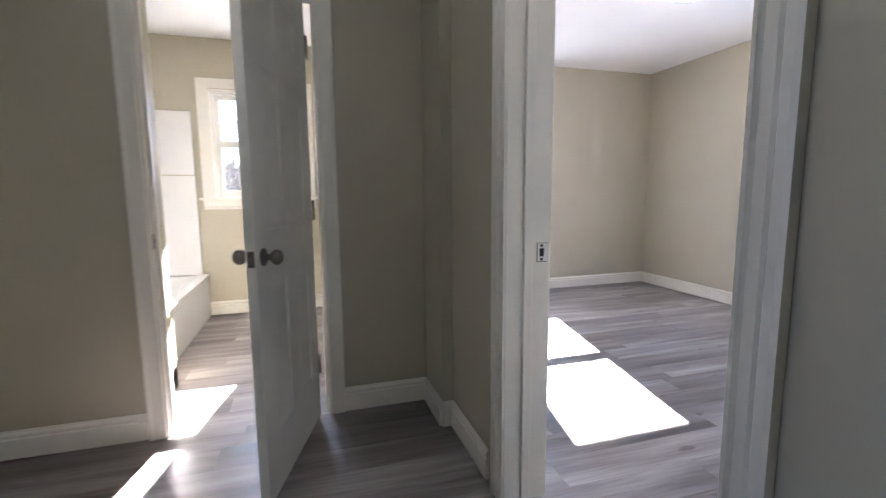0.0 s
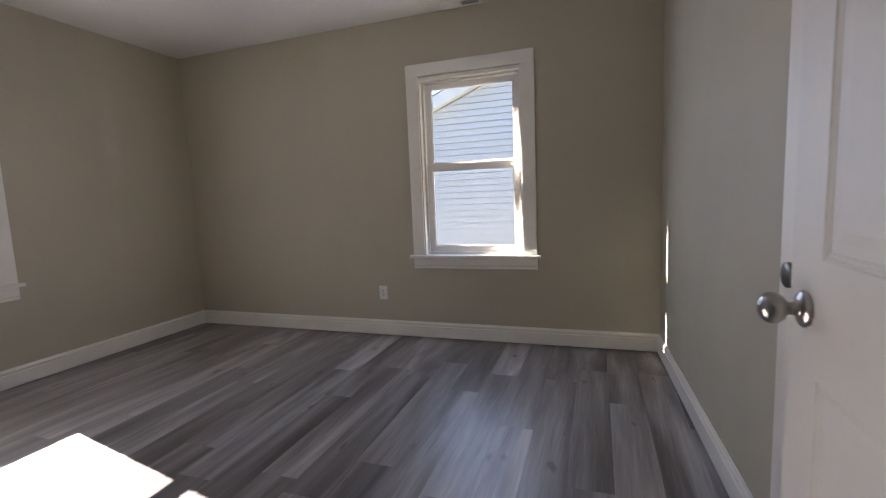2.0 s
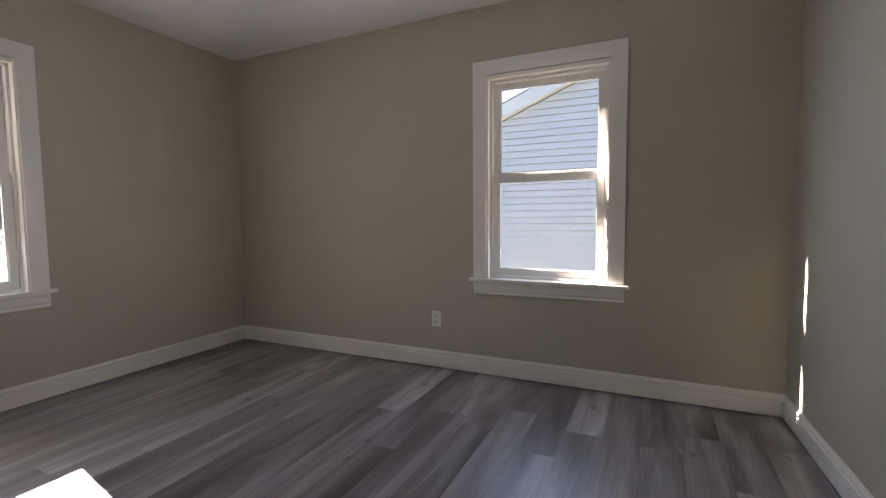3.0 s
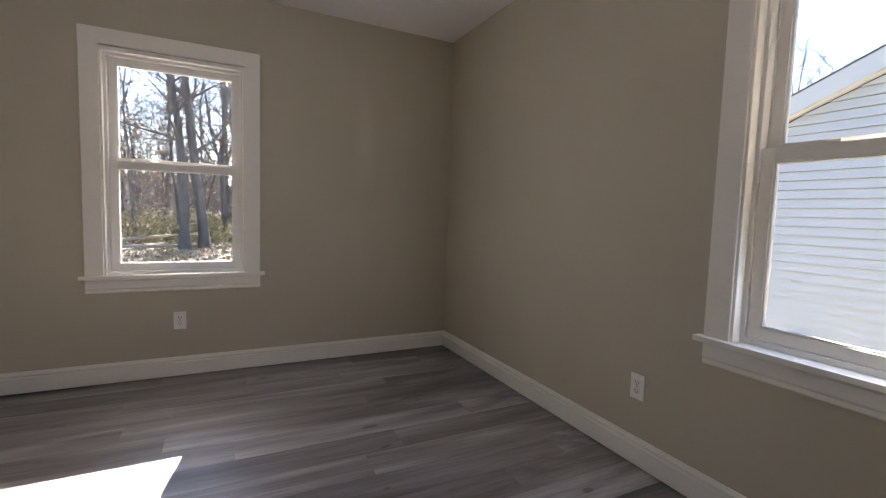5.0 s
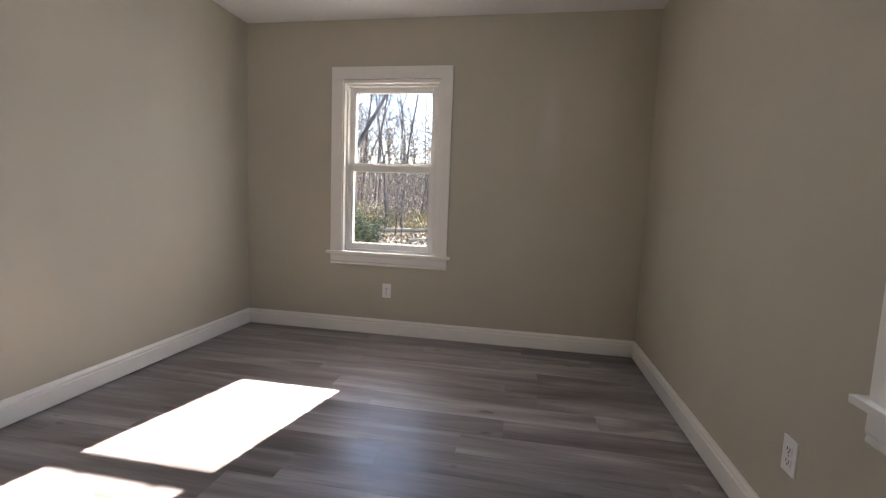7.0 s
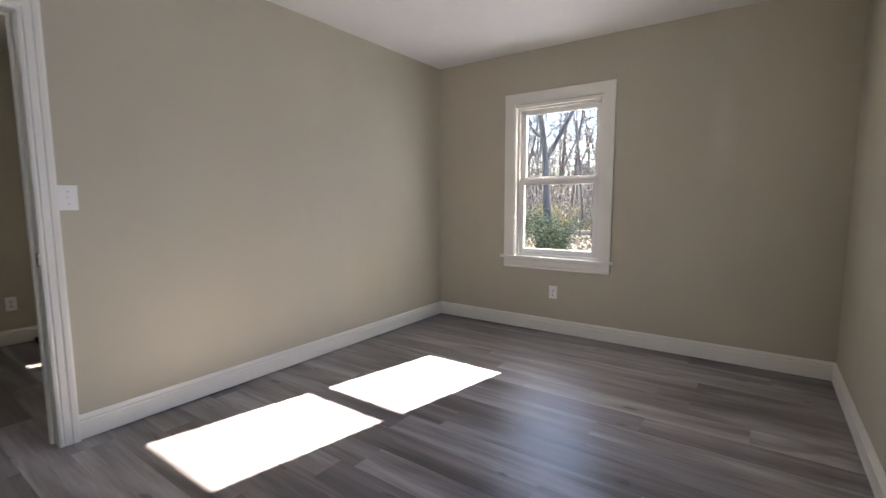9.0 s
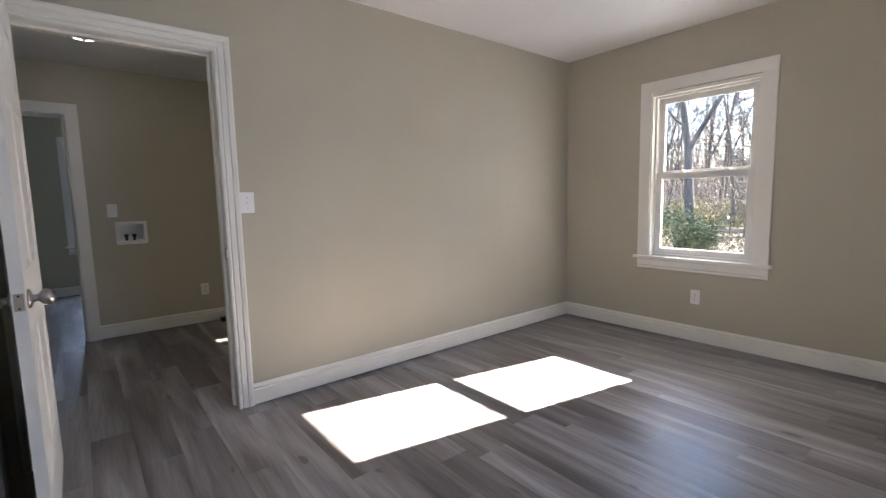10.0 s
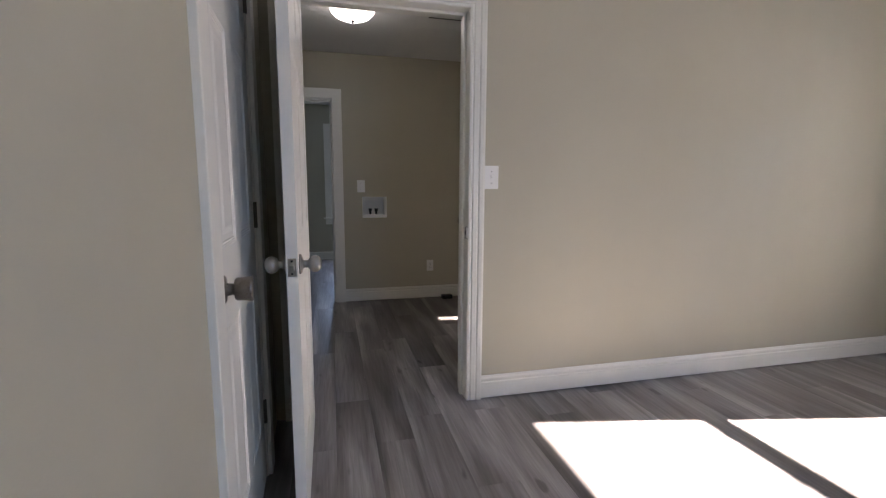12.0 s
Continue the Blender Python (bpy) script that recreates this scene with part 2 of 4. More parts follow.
DEADLEAF = leafy("dead_leaf", [(0.0, (0.13, 0.075, 0.04)), (0.5, (0.27, 0.17, 0.10)), (1.0, (0.42, 0.31, 0.21))])
EARTH = banded("leaf_littered_ground", (0.12, 0.10, 0.075), (0.26, 0.222, 0.165), (0.42, 0.37, 0.29), 3.5, relief=0.8, depth=0.05)
HAZE = banded("far_woods_haze", (0.10, 0.095, 0.097), (0.16, 0.153, 0.157), (0.24, 0.232, 0.24), 0.6, (1, 1, 0.25), relief=0.0)
METER = plain("blue_grey_meter_paint", (0.26, 0.33, 0.42), 0.5, vary=0.1)
PIPE = plain("pale_galvanised_pipe", (0.52, 0.55, 0.58), 0.5, metal=0.3, vary=0.1)
LOG = banded("bleached_fallen_wood", (0.16, 0.13, 0.10), (0.30, 0.26, 0.21), (0.48, 0.43, 0.36), 8, (0.3, 1, 1))

m, t, b = material("lit_frosted_glass")
b.inputs["Base Color"].default_value = (0.85, 0.85, 0.82, 1)
b.inputs["Emission Color"].default_value = (1.0, 0.97, 0.92, 1)
b.inputs["Emission Strength"].default_value = 0.35
LAMP_GLASS = m


# ---- mesh helpers ----
def box(bm, x0, y0, z0, x1, y1, z1, bevel=0.0):
    vs = [bm.verts.new(p) for p in ((x0, y0, z0), (x1, y0, z0), (x1, y1, z0), (x0, y1, z0), (x0, y0, z1), (x1, y0, z1), (x1, y1, z1), (x0, y1, z1))]
    fs = [bm.faces.new([vs[i] for i in f]) for f in ((3, 2, 1, 0), (4, 5, 6, 7), (0, 1, 5, 4), (1, 2, 6, 5), (2, 3, 7, 6), (3, 0, 4, 7))]
    if bevel:
        es = list({e for f in fs for e in f.edges})
        bmesh.ops.bevel(bm, geom=es, offset=bevel, segments=2, affect="EDGES", profile=0.7)
    return bm


def boxes(*items, bevel=0.0):
    bm = bmesh.new()
    for it in items:
        box(bm, *it, bevel=bevel)
    return bm


def strip(profile, length):
    """A moulding: profile points (out, up) in order round the section, run along x from 0 to length."""
    bm = bmesh.new()
    a = [bm.verts.new((0, p[0], p[1])) for p in profile]
    c = [bm.verts.new((length, p[0], p[1])) for p in profile]
    n = len(profile)
    for i in range(n):
        bm.faces.new((a[i], a[(i + 1) % n], c[(i + 1) % n], c[i]))
    bm.faces.new(a[::-1])
    bm.faces.new(c)
    bmesh.ops.recalc_face_normals(bm, faces=bm.faces)
    return bm


def lathe(profile, seg=28):
    """Turned part: (along, radius) round the local y axis."""
    bm = bmesh.new()
    rings = []
    for y, r in profile:
        if r < 1e-5:
            rings.append([bm.verts.new((0, y, 0))])
        else:
            rings.append([bm.verts.new((r * math.cos(2 * math.pi * k / seg), y, r * math.sin(2 * math.pi * k / seg))) for k in range(seg)])
    for p, q in zip(rings, rings[1:]):
        for k in range(seg):
            j = (k + 1) % seg
            if len(p) == 1 and len(q) == 1:
                continue
            if len(p) == 1:
                bm.faces.new((p[0], q[k], q[j]))
            elif len(q) == 1:
                bm.faces.new((p[k], p[j], q[0]))
            else:
                bm.faces.new((p[k], p[j], q[j], q[k]))
    bmesh.ops.recalc_face_normals(bm, faces=bm.faces)
    for f in bm.faces:
        f.smooth = True
    return bm


def mesh_of(name, bm, mat):
    me = bpy.data.meshes.new(name)
    bm.to_mesh(me)
    bm.free()
    me.materials.append(mat)
    return me


def part(name, bm, mat, parent=None, label="", at=None):
    ob = new(name, mesh_of(name, bm, mat))
    if parent is not None:
        ob.parent = parent
    if at is not None:
        ob.matrix_basis = at
    if label:
        tagged(ob, label)
    return ob


def thing(name, m, label, category, group="", kind=""):
    ob = new(name)
    ob.empty_display_size = 0.1
    ob.matrix_basis = m
    return tagged(ob, label, category, group, kind)


def structure(name, bm, mat, label, category, m=None):
    ob = part(name, bm, mat, at=m)
    return tagged(ob, label, category, kind="structure")


def moved(bm, m):
    bm.transform(m)
    return bm


# ---- walls ----
def wall_mesh(length, height, y0, y1, holes):
    """A wall along x with openings (x0, z0, x1, z1) cut right through."""
    xs = sorted({0.0, length, *[h[0] for h in holes], *[h[2] for h in holes]})
    bm = bmesh.new()
    for x0, x1 in zip(xs, xs[1:]):
        inside = sorted([h for h in holes if h[0] <= x0 + 1e-6 and h[2] >= x1 - 1e-6], key=lambda h: h[1])
        z = 0.0
        for h in inside:
            if h[1] > z + 1e-6:
                box(bm, x0, y0, z, x1, y1, h[1])
            z = h[3]
        if z < height - 1e-6:
            box(bm, x0, y0, z, x1, y1, height)
    bmesh.ops.remove_doubles(bm, verts=bm.verts, dist=1e-5)
    return bm


TOP = 2.62
WIN = dict(half=0.395, z0=0.68, z1=2.05)
BATH_X = -1.21
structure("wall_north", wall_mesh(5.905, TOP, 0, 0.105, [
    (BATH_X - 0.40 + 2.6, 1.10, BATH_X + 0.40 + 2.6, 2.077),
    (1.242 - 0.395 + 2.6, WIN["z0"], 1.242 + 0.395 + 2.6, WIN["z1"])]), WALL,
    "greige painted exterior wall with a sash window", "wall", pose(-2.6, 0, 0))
structure("wall_east", wall_mesh(4.6, TOP, 0, 0.105, [(2.768 - 0.395, WIN["z0"], 2.768 + 0.395, WIN["z1"])]), WALL,
    "greige painted wall with a sash window", "wall", pose(EAST, 0, 0, 0, 0, -90))
CLOSET0, CLOSET1 = 0.455, 1.18
structure("wall_south", wall_mesh(3.3, TOP, -0.12, 0, [(CLOSET0 - 0.02, 0, CLOSET1 + 0.02, 2.06)]), WALL,
    "greige painted wall with a closet door", "wall", pose(0, SOUTH_Y, 0, 0, 0, SOUTH_TURN))
structure("wall_west", wall_mesh(6.0, TOP, 0, WEST_T, [(-DOOR_N - 0.02, 0, -DOOR_S + 0.02, DOOR_H + 0.02)]), WALL,
    "greige painted wall between bedroom and hall", "wall", pose(0, 0, 0, 0, 0, -90) @ pose(0, -WEST_T, 0))
structure("wall_chase", boxes((-0.215, -2.622, 0, -WEST_T - 0.0005, -2.19, TOP)), WALL, "shallow greige wall chase in the hall corner", "wall")
BD0, BD1 = -1.477, -0.736
structure("wall_bath", wall_mesh(2.254, TOP, 0, 0.12, [(BD0 - 0.02 + 2.47, 0, BD1 + 0.02 + 2.47, DOOR_H + 0.02)]), WALL,
    "greige painted hall wall with the bathroom doorway", "wall", pose(-2.47, HALL_N, 0))
structure("wall_bath_east", boxes((-0.32, -2.19, 0, -0.215, 0, TOP)), WALL, "greige bathroom wall", "wall")
structure("wall_bath_west", boxes((-2.58, -2.19, 0, -2.47, 0, TOP)), WALL, "greige bathroom wall behind the tub", "wall")
structure("wall_tub_end", boxes((-2.47, -1.79, 0, -1.59, -1.68, TOP)), WALL, "short wall closing the tub alcove", "wall")
FD0, FD1 = -4.69, -3.895
structure("wall_hall_west", wall_mesh(3.8, TOP, 0, 0.12, [(-FD1 - 2.19 - 0.02, 0, -FD0 - 2.19 + 0.02, 2.02), (3.487 - 0.098 - 2.19, 0.891, 3.487 + 0.098 - 2.19, 1.047)]), WALL,
    "greige hall wall with a laundry box and a doorway", "wall", pose(HALL_W, -2.19, 0, 0, 0, -90) @ pose(0, -0.12, 0))
structure("wall_hall_south", boxes((FAR_W - 0.15, -6.12, 0, 0, -6.0, TOP)), WALL, "greige wall at the hall's end", "wall")
structure("wall_far_room_north", boxes((FAR_W, -2.31, 0, -2.47, -2.19, TOP)), WALL, "greige wall of the far room", "wall")
structure("wall_far_room_west", wall_mesh(3.9, TOP, 0, 0.15, [(3.52 - 0.395 - 2.19, WIN["z0"], 3.52 + 0.395 - 2.19, WIN["z1"])]), WALL,
    "greige wall of the far room with a window", "wall", pose(FAR_W, -2.19, 0, 0, 0, -90) @ pose(0, -0.15, 0))
structure("ceiling", boxes((-0.08, -4.5, CEIL, EAST + 0.1, 0.1, CEIL + 0.08), (-2.55, -2.25, CEIL + 0.001, -0.08, 0.1, CEIL + 0.08)), CEILING,
          "flat white painted ceiling", "ceiling")
structure("ceiling_hall", boxes((FAR_W - 0.1, -6.1, HALL_CEIL, -0.08, -2.25, HALL_CEIL + 0.1)), CEILING, "flat white hall ceiling", "ceiling")
# added out of view: keeps sky out, east overhang cuts sun on window_2
structure("light_block_slab", boxes((FAR_W - 0.3, -6.3, TOP, EAST + 0.33, 0.4, TOP + 0.1)), SHINGLE, "unseen slab added over the house to block sky and sun", "roof")
structure("floor", boxes((FAR_W - 0.1, -6.1, -0.12, EAST + 0.1, 0.1, -0.0075)), SUBFLOOR, "grey-brown vinyl plank floor", "floor")
structure("foundation", boxes((FAR_W - 0.15, -6.12, GROUND - 0.1, EAST + 0.15, 0.15, -0.12)), BLOCK, "tan foundation under the house", "foundation")

# ---- baseboards ----
BASE = [(0, 0.007), (0.016, 0.007), (0.016, 0.094), (0.009, 0.098), (0.009, 0.103), (0.0145, 0.108), (0.0135, 0.116), (0.007, 0.124), (0.005, 0.131), (0, 0.131)]


def baseboard(x0, y0, x1, y1, label="white moulded baseboard"):
    """Runs from one point to another; the room lies on the left of that way."""
    d = math.hypot(x1 - x0, y1 - y0)
    structure("baseboard", strip(BASE, d), TRIM, label, "baseboard", pose(x0, y0, 0, 0, 0, math.degrees(math.atan2(y1 - y0, x1 - x0))))


def south(x, off=0.0):
    return SOUTH_Y + math.tan(radians(SOUTH_TURN)) * x + off


baseboard(EAST, 0, 0, 0)
baseboard(EAST, south(EAST), EAST, 0)
baseboard(1.285, south(1.285), EAST, south(EAST))
baseboard(0, 0, 0, DOOR_N + 0.084)
baseboard(-WEST_T, DOOR_N + 0.142, -WEST_T, -2.622)
baseboard(-WEST_T, -2.622, -0.215, -2.622)
baseboard(-0.215, -2.622, -0.215, HALL_N)
baseboard(-0.215, HALL_N, BD1 + 0.081, HALL_N)
baseboard(BD0 - 0.081, HALL_N, HALL_W, HALL_N)
baseboard(HALL_W, HALL_N, HALL_W, FD1 + 0.09)
baseboard(-WEST_T, -6.0, -WEST_T, DOOR_S - 0.1)
baseboard(-0.32, 0, -1.71, 0)
baseboard(-1.59, -1.79, -1.59, -1.68)
baseboard(FAR_W, -2.31, FAR_W, -6.0)

# ---- casings and jambs ----
CASING = [(0, 0), (0.011, 0.0), (0.013, 0.010), (0.007, 0.017), (0.014, 0.023), (0.016, 0.044), (0.011, 0.049), (0.019, 0.056), (0.022, 0.072), (0.020, 0.082), (0, 0.082)]
SLIM = [(0, 0), (0.013, 0), (0.015, 0.002), (0.015, 0.050), (0.017, 0.056), (0.017, 0.068), (0.015, 0.070), (0, 0.070)]
FLAT = [(0, 0), (0.016, 0), (0.018, 0.002), (0.018, 0.09), (0.016, 0.092), (0, 0.092)]


def mitred(profile, length, a, c):
    """A strip whose ends are cut at 45 degrees where a or c is set, so that it grows with the section's height."""
    bm = strip(profile, length)
    for v in bm.verts:
        if v.co.x < 0.001 and a:
            v.co.x -= v.co.z
        elif v.co.x > 0.001 and c:
            v.co.x += v.co.z
    return bm


def door_frame(name, m, width, height, depth, front=CASING, back=FLAT, stop=0.04, label="white painted door frame", faces=(True, True)):
    """Jamb boards, stop and casings. Local x across the opening, y from the front face (0) to the back (depth)."""
    d = thing(name, m, label, "door frame", kind="structure")
    part("jamb", boxes((-0.02, -0.002, 0, 0, depth + 0.002, height + 0.02), bevel=0.0015), TRIM, d)
    part("jamb", boxes((width, -0.002, 0, width + 0.02, depth + 0.002, height + 0.02), bevel=0.0015), TRIM, d)
    part("head_jamb", boxes((0, -0.002, height, width, depth + 0.002, height + 0.02), bevel=0.0015), TRIM, d)
    part("door_stop", boxes((0, stop, 0, 0.014, stop + 0.034, height), (width - 0.014, stop, 0, width, stop + 0.034, height),
                            (0.014, stop, height - 0.014, width - 0.014, stop + 0.034, height), bevel=0.0045), TRIM, d)
    rev = 0.002 if front is CASING else 0.010
    for on, prof, y, sgn in ((faces[0], front, 0, -1), (faces[1], back, depth, 1)):
        if not on:
            continue
        flip = Matrix.Diagonal((1, sgn, 1, 1))
        for bm, mm in ((mitred(prof, height + rev, False, True), Matrix.Translation((-rev, y, 0)) @ flip @ pose(0, 0, 0, 0, -90, 0)),
                       (mitred(prof, height + rev, False, True), Matrix.Translation((width + rev, y, 0)) @ flip @ Matrix.Diagonal((-1, 1, 1, 1)) @ pose(0, 0, 0, 0, -90, 0)),
                       (mitred(prof, width + 2 * rev, True, True), Matrix.Translation((-rev, y, height + rev)) @ flip)):
            bm.transform(mm)
            bmesh.ops.recalc_face_normals(bm, faces=bm.faces)
            part("casing", bm, TRIM, d)
    return d


main_frame = door_frame("door_frame_bedroom", pose(0, DOOR_S, 0, 0, 0, 90), DOOR_N - DOOR_S, DOOR_H, WEST_T, back=CASING, stop=0.064, label="white door frame with fluted casing and a worn strike plate")
bath_frame = door_frame("door_frame_bathroom", pose(BD0, HALL_N, 0), BD1 - BD0, DOOR_H, 0.12, front=SLIM, back=SLIM)
closet_frame = door_frame("door_frame_closet", pose(0, SOUTH_Y, 0, 0, 0, SOUTH_TURN) @ pose(CLOSET1, 0, 0, 0, 0, 180), CLOSET1 - CLOSET0, 2.04, 0.12, front=FLAT, faces=(True, False), label="white door frame of the closet")
far_frame = door_frame("door_frame_far_room", pose(HALL_W, FD0, 0, 0, 0, 90), FD1 - FD0, 2.0, 0.12, front=FLAT, label="white casing round an open doorway")


def strike_plate(parent, m):
    bm = bmesh.new()
    box(bm, -0.013, -0.0022, -0.032, 0.025, 0.0016, 0.032, 0.0015)
    box(bm, 0.024, -0.0030, -0.028, 0.0295, 0.0010, 0.028, 0.0014)
    s = part("strike_plate", bm, STEEL, parent, "steel strike plate with a latch hole and two screws", at=m)
    part("mortise", boxes((-0.0146, -0.0008, -0.0340, 0.0262, 0.0016, 0.0334)), SLOT, s, "dark worn edge round the strike plate")
    part("latch_hole", boxes((-0.006, -0.0032, -0.0145, 0.011, 0.0, 0.0145), bevel=0.001), SLOT, s)
    for z in (-0.024, 0.024):
        part("screw", moved(lathe([(-0.0034, 0), (-0.0034, 0.005), (0, 0.0055)], 10), Matrix.Translation((0.002, 0, z))), SLOT, s)


strike_plate(main_frame, pose(DOOR_N - DOOR_S, 0.029, 0.93, 0, 0, -90) @ pose(0, -0.002, 0))
part("strike_lip", boxes((-0.010, -0.006, 0.902, 0.012, 0.002, 0.942), bevel=0.002), NICKEL, closet_frame, "steel strike lip")
strike_plate(bath_frame, pose(0, 0.022, 0.93, 0, 0, 90) @ pose(0, -0.002, 0))


# ---- doors ----
def panel_mesh(x0, z0, x1, z1, t):
    """A moulded raised panel, worked on both faces."""
    bm = bmesh.new()
    for y, s in ((0, 1), (t, -1)):
        steps = [(0.0, 0.0), (0.003, 0.0024), (0.007, 0.0016), (0.010, 0.0032), (0.014, 0.0024), (0.017, 0.0042), (0.032, 0.0042), (0.050, 0.0016), (0.054, 0.0015)]
        rings = []
        for inset, dep in steps:
            rings.append([bm.verts.new((x, y + s * dep, z)) for x, z in ((x0 + inset, z0 + inset), (x1 - inset, z0 + inset), (x1 - inset, z1 - inset), (x0 + inset, z1 - inset))])
        for p, q in zip(rings, rings[1:]):
            for k in range(4):
                j = (k + 1) % 4
                bm.faces.new((p[k], p[j], q[j], q[k]))
        bm.faces.new(rings[-1])
    bmesh.ops.recalc_face_normals(bm, faces=bm.faces)
    return bm


BALL = [(0, 0), (0, 0.032), (0.004, 0.0325), (0.008, 0.029), (0.011, 0.019), (0.014, 0.0125), (0.024, 0.0115), (0.029, 0.014), (0.033, 0.021), (0.041, 0.0265), (0.05, 0.0275), (0.058, 0.0255), (0.065, 0.019), (0.069, 0.01), (0.070, 0)]
DRUM = [(0, 0), (0, 0.037), (0.004, 0.0375), (0.010, 0.032), (0.013, 0.0155), (0.031, 0.0135), (0.032, 0.025), (0.036, 0.028), (0.052, 0.0285), (0.066, 0.031), (0.070, 0.0305), (0.073, 0.027), (0.072, 0.014), (0.074, 0.0)]


def door(name, m, width, height, side, profile, label, knob_z=0.92, metal=NICKEL, hinges=True, latch=True, gap=0.0):
    """A six-panel door. Local x from the hinges along the leaf; it is 35 mm thick towards y * side."""
    t = 0.035
    d = thing(name, m, label, "door")
    y0, y1 = (0, t) if side > 0 else (-t, 0)
    st, mid = 0.112, 0.10
    c0, c1 = st, (width - mid) / 2
    c2, c3 = (width + mid) / 2, width - st
    rows = ((0.235, 0.80), (1.0, 1.575), (1.68, 1.90))
    rails = ((0.0, 0.235), (0.80, 1.0), (1.575, 1.68), (1.90, height - 0.01))
    items = [(0, y0, 0, st, y1, height - 0.01), (width - st, y0, 0, width, y1, height - 0.01)]
    items += [(st, y0, a, width - st, y1, c) for a, c in rails]
    items += [(c1, y0, a, c2, y1, c) for a, c in rows]
    bm = boxes(*items)
    bmesh.ops.remove_doubles(bm, verts=bm.verts, dist=1e-5)
    body = part("leaf", bm, DOOR_PAINT, d, at=pose(0, 0, 0.01))
    for a, c in rows:
        for x0, x1 in ((c0, c1), (c2, c3)):
            part("panel", moved(panel_mesh(x0, a, x1, c, t), Matrix.Translation((0, y0, 0))), DOOR_PAINT, d, at=pose(0, 0, 0.01))
    kx = width - 0.062
    for y, turn in ((y0, 180), (y1, 0)):
        part("door_knob", lathe(profile), metal, d, "satin nickel door knob on a round rose", at=pose(kx, y, knob_z, 0, 0, turn))
    if latch:
        pl = part("latch_plate", boxes((width - 0.001, y0 + 0.005, knob_z - 0.028, width + 0.0015, y1 - 0.005, knob_z + 0.028), bevel=0.0005), metal, d, "steel latch plate on the door edge")
        part("latch_bolt", boxes((width, y0 + 0.011, knob_z - 0.009, width + 0.009, y1 - 0.011, knob_z + 0.009), bevel=0.002), metal, pl)
        for z in (-0.02, 0.02):
            part("screw", moved(lathe([(0, 0.0035), (0.0014, 0.003), (0.0014, 0)], 8), Matrix.Translation((width + 0.0015, (y0 + y1) / 2, knob_z + z)) @ pose(0, 0, 0, 0, 0, -90)), SLOT, pl)
    if hinges:
        for z in (0.28, 1.06, 1.82):
            h = part("hinge", moved(lathe([(-0.048, 0), (-0.048, 0.008), (0.048, 0.008), (0.048, 0)], 10), pose(-0.003, 0 - side * 0.004, z, 90, 0, 0)), DARK_NICKEL, d, "steel butt hinge")
            if gap:
                part("hinge_plate", boxes((-gap, min(0, side * 0.004), z - 0.047, 0.0, max(0, side * 0.004), z + 0.047)), DARK_NICKEL, h)
    return d


door("door_bedroom", pose(0.004, DOOR_S + 0.022, 0, 0, 0, 0.5), 0.832, DOOR_H, 1, BALL, "white six-panel bedroom door standing open against the wall")
door("door_bathroom", pose(BD1 - 0.046, HALL_N - 0.016, 0, 0, 0, -106.5), 0.69, DOOR_H, -1, BALL, "white six-panel bathroom door standing open into the hall", metal=DARK_NICKEL, gap=0.05)
door("door_closet", pose(0, SOUTH_Y, 0, 0, 0, SOUTH_TURN) @ pose(CLOSET0 + 0.003, -0.004, 0), CLOSET1 - CLOSET0 - 0.006, 2.04, -1, DRUM, "white six-panel closet door, closed, with a drum knob", metal=DARK_NICKEL, latch=False)


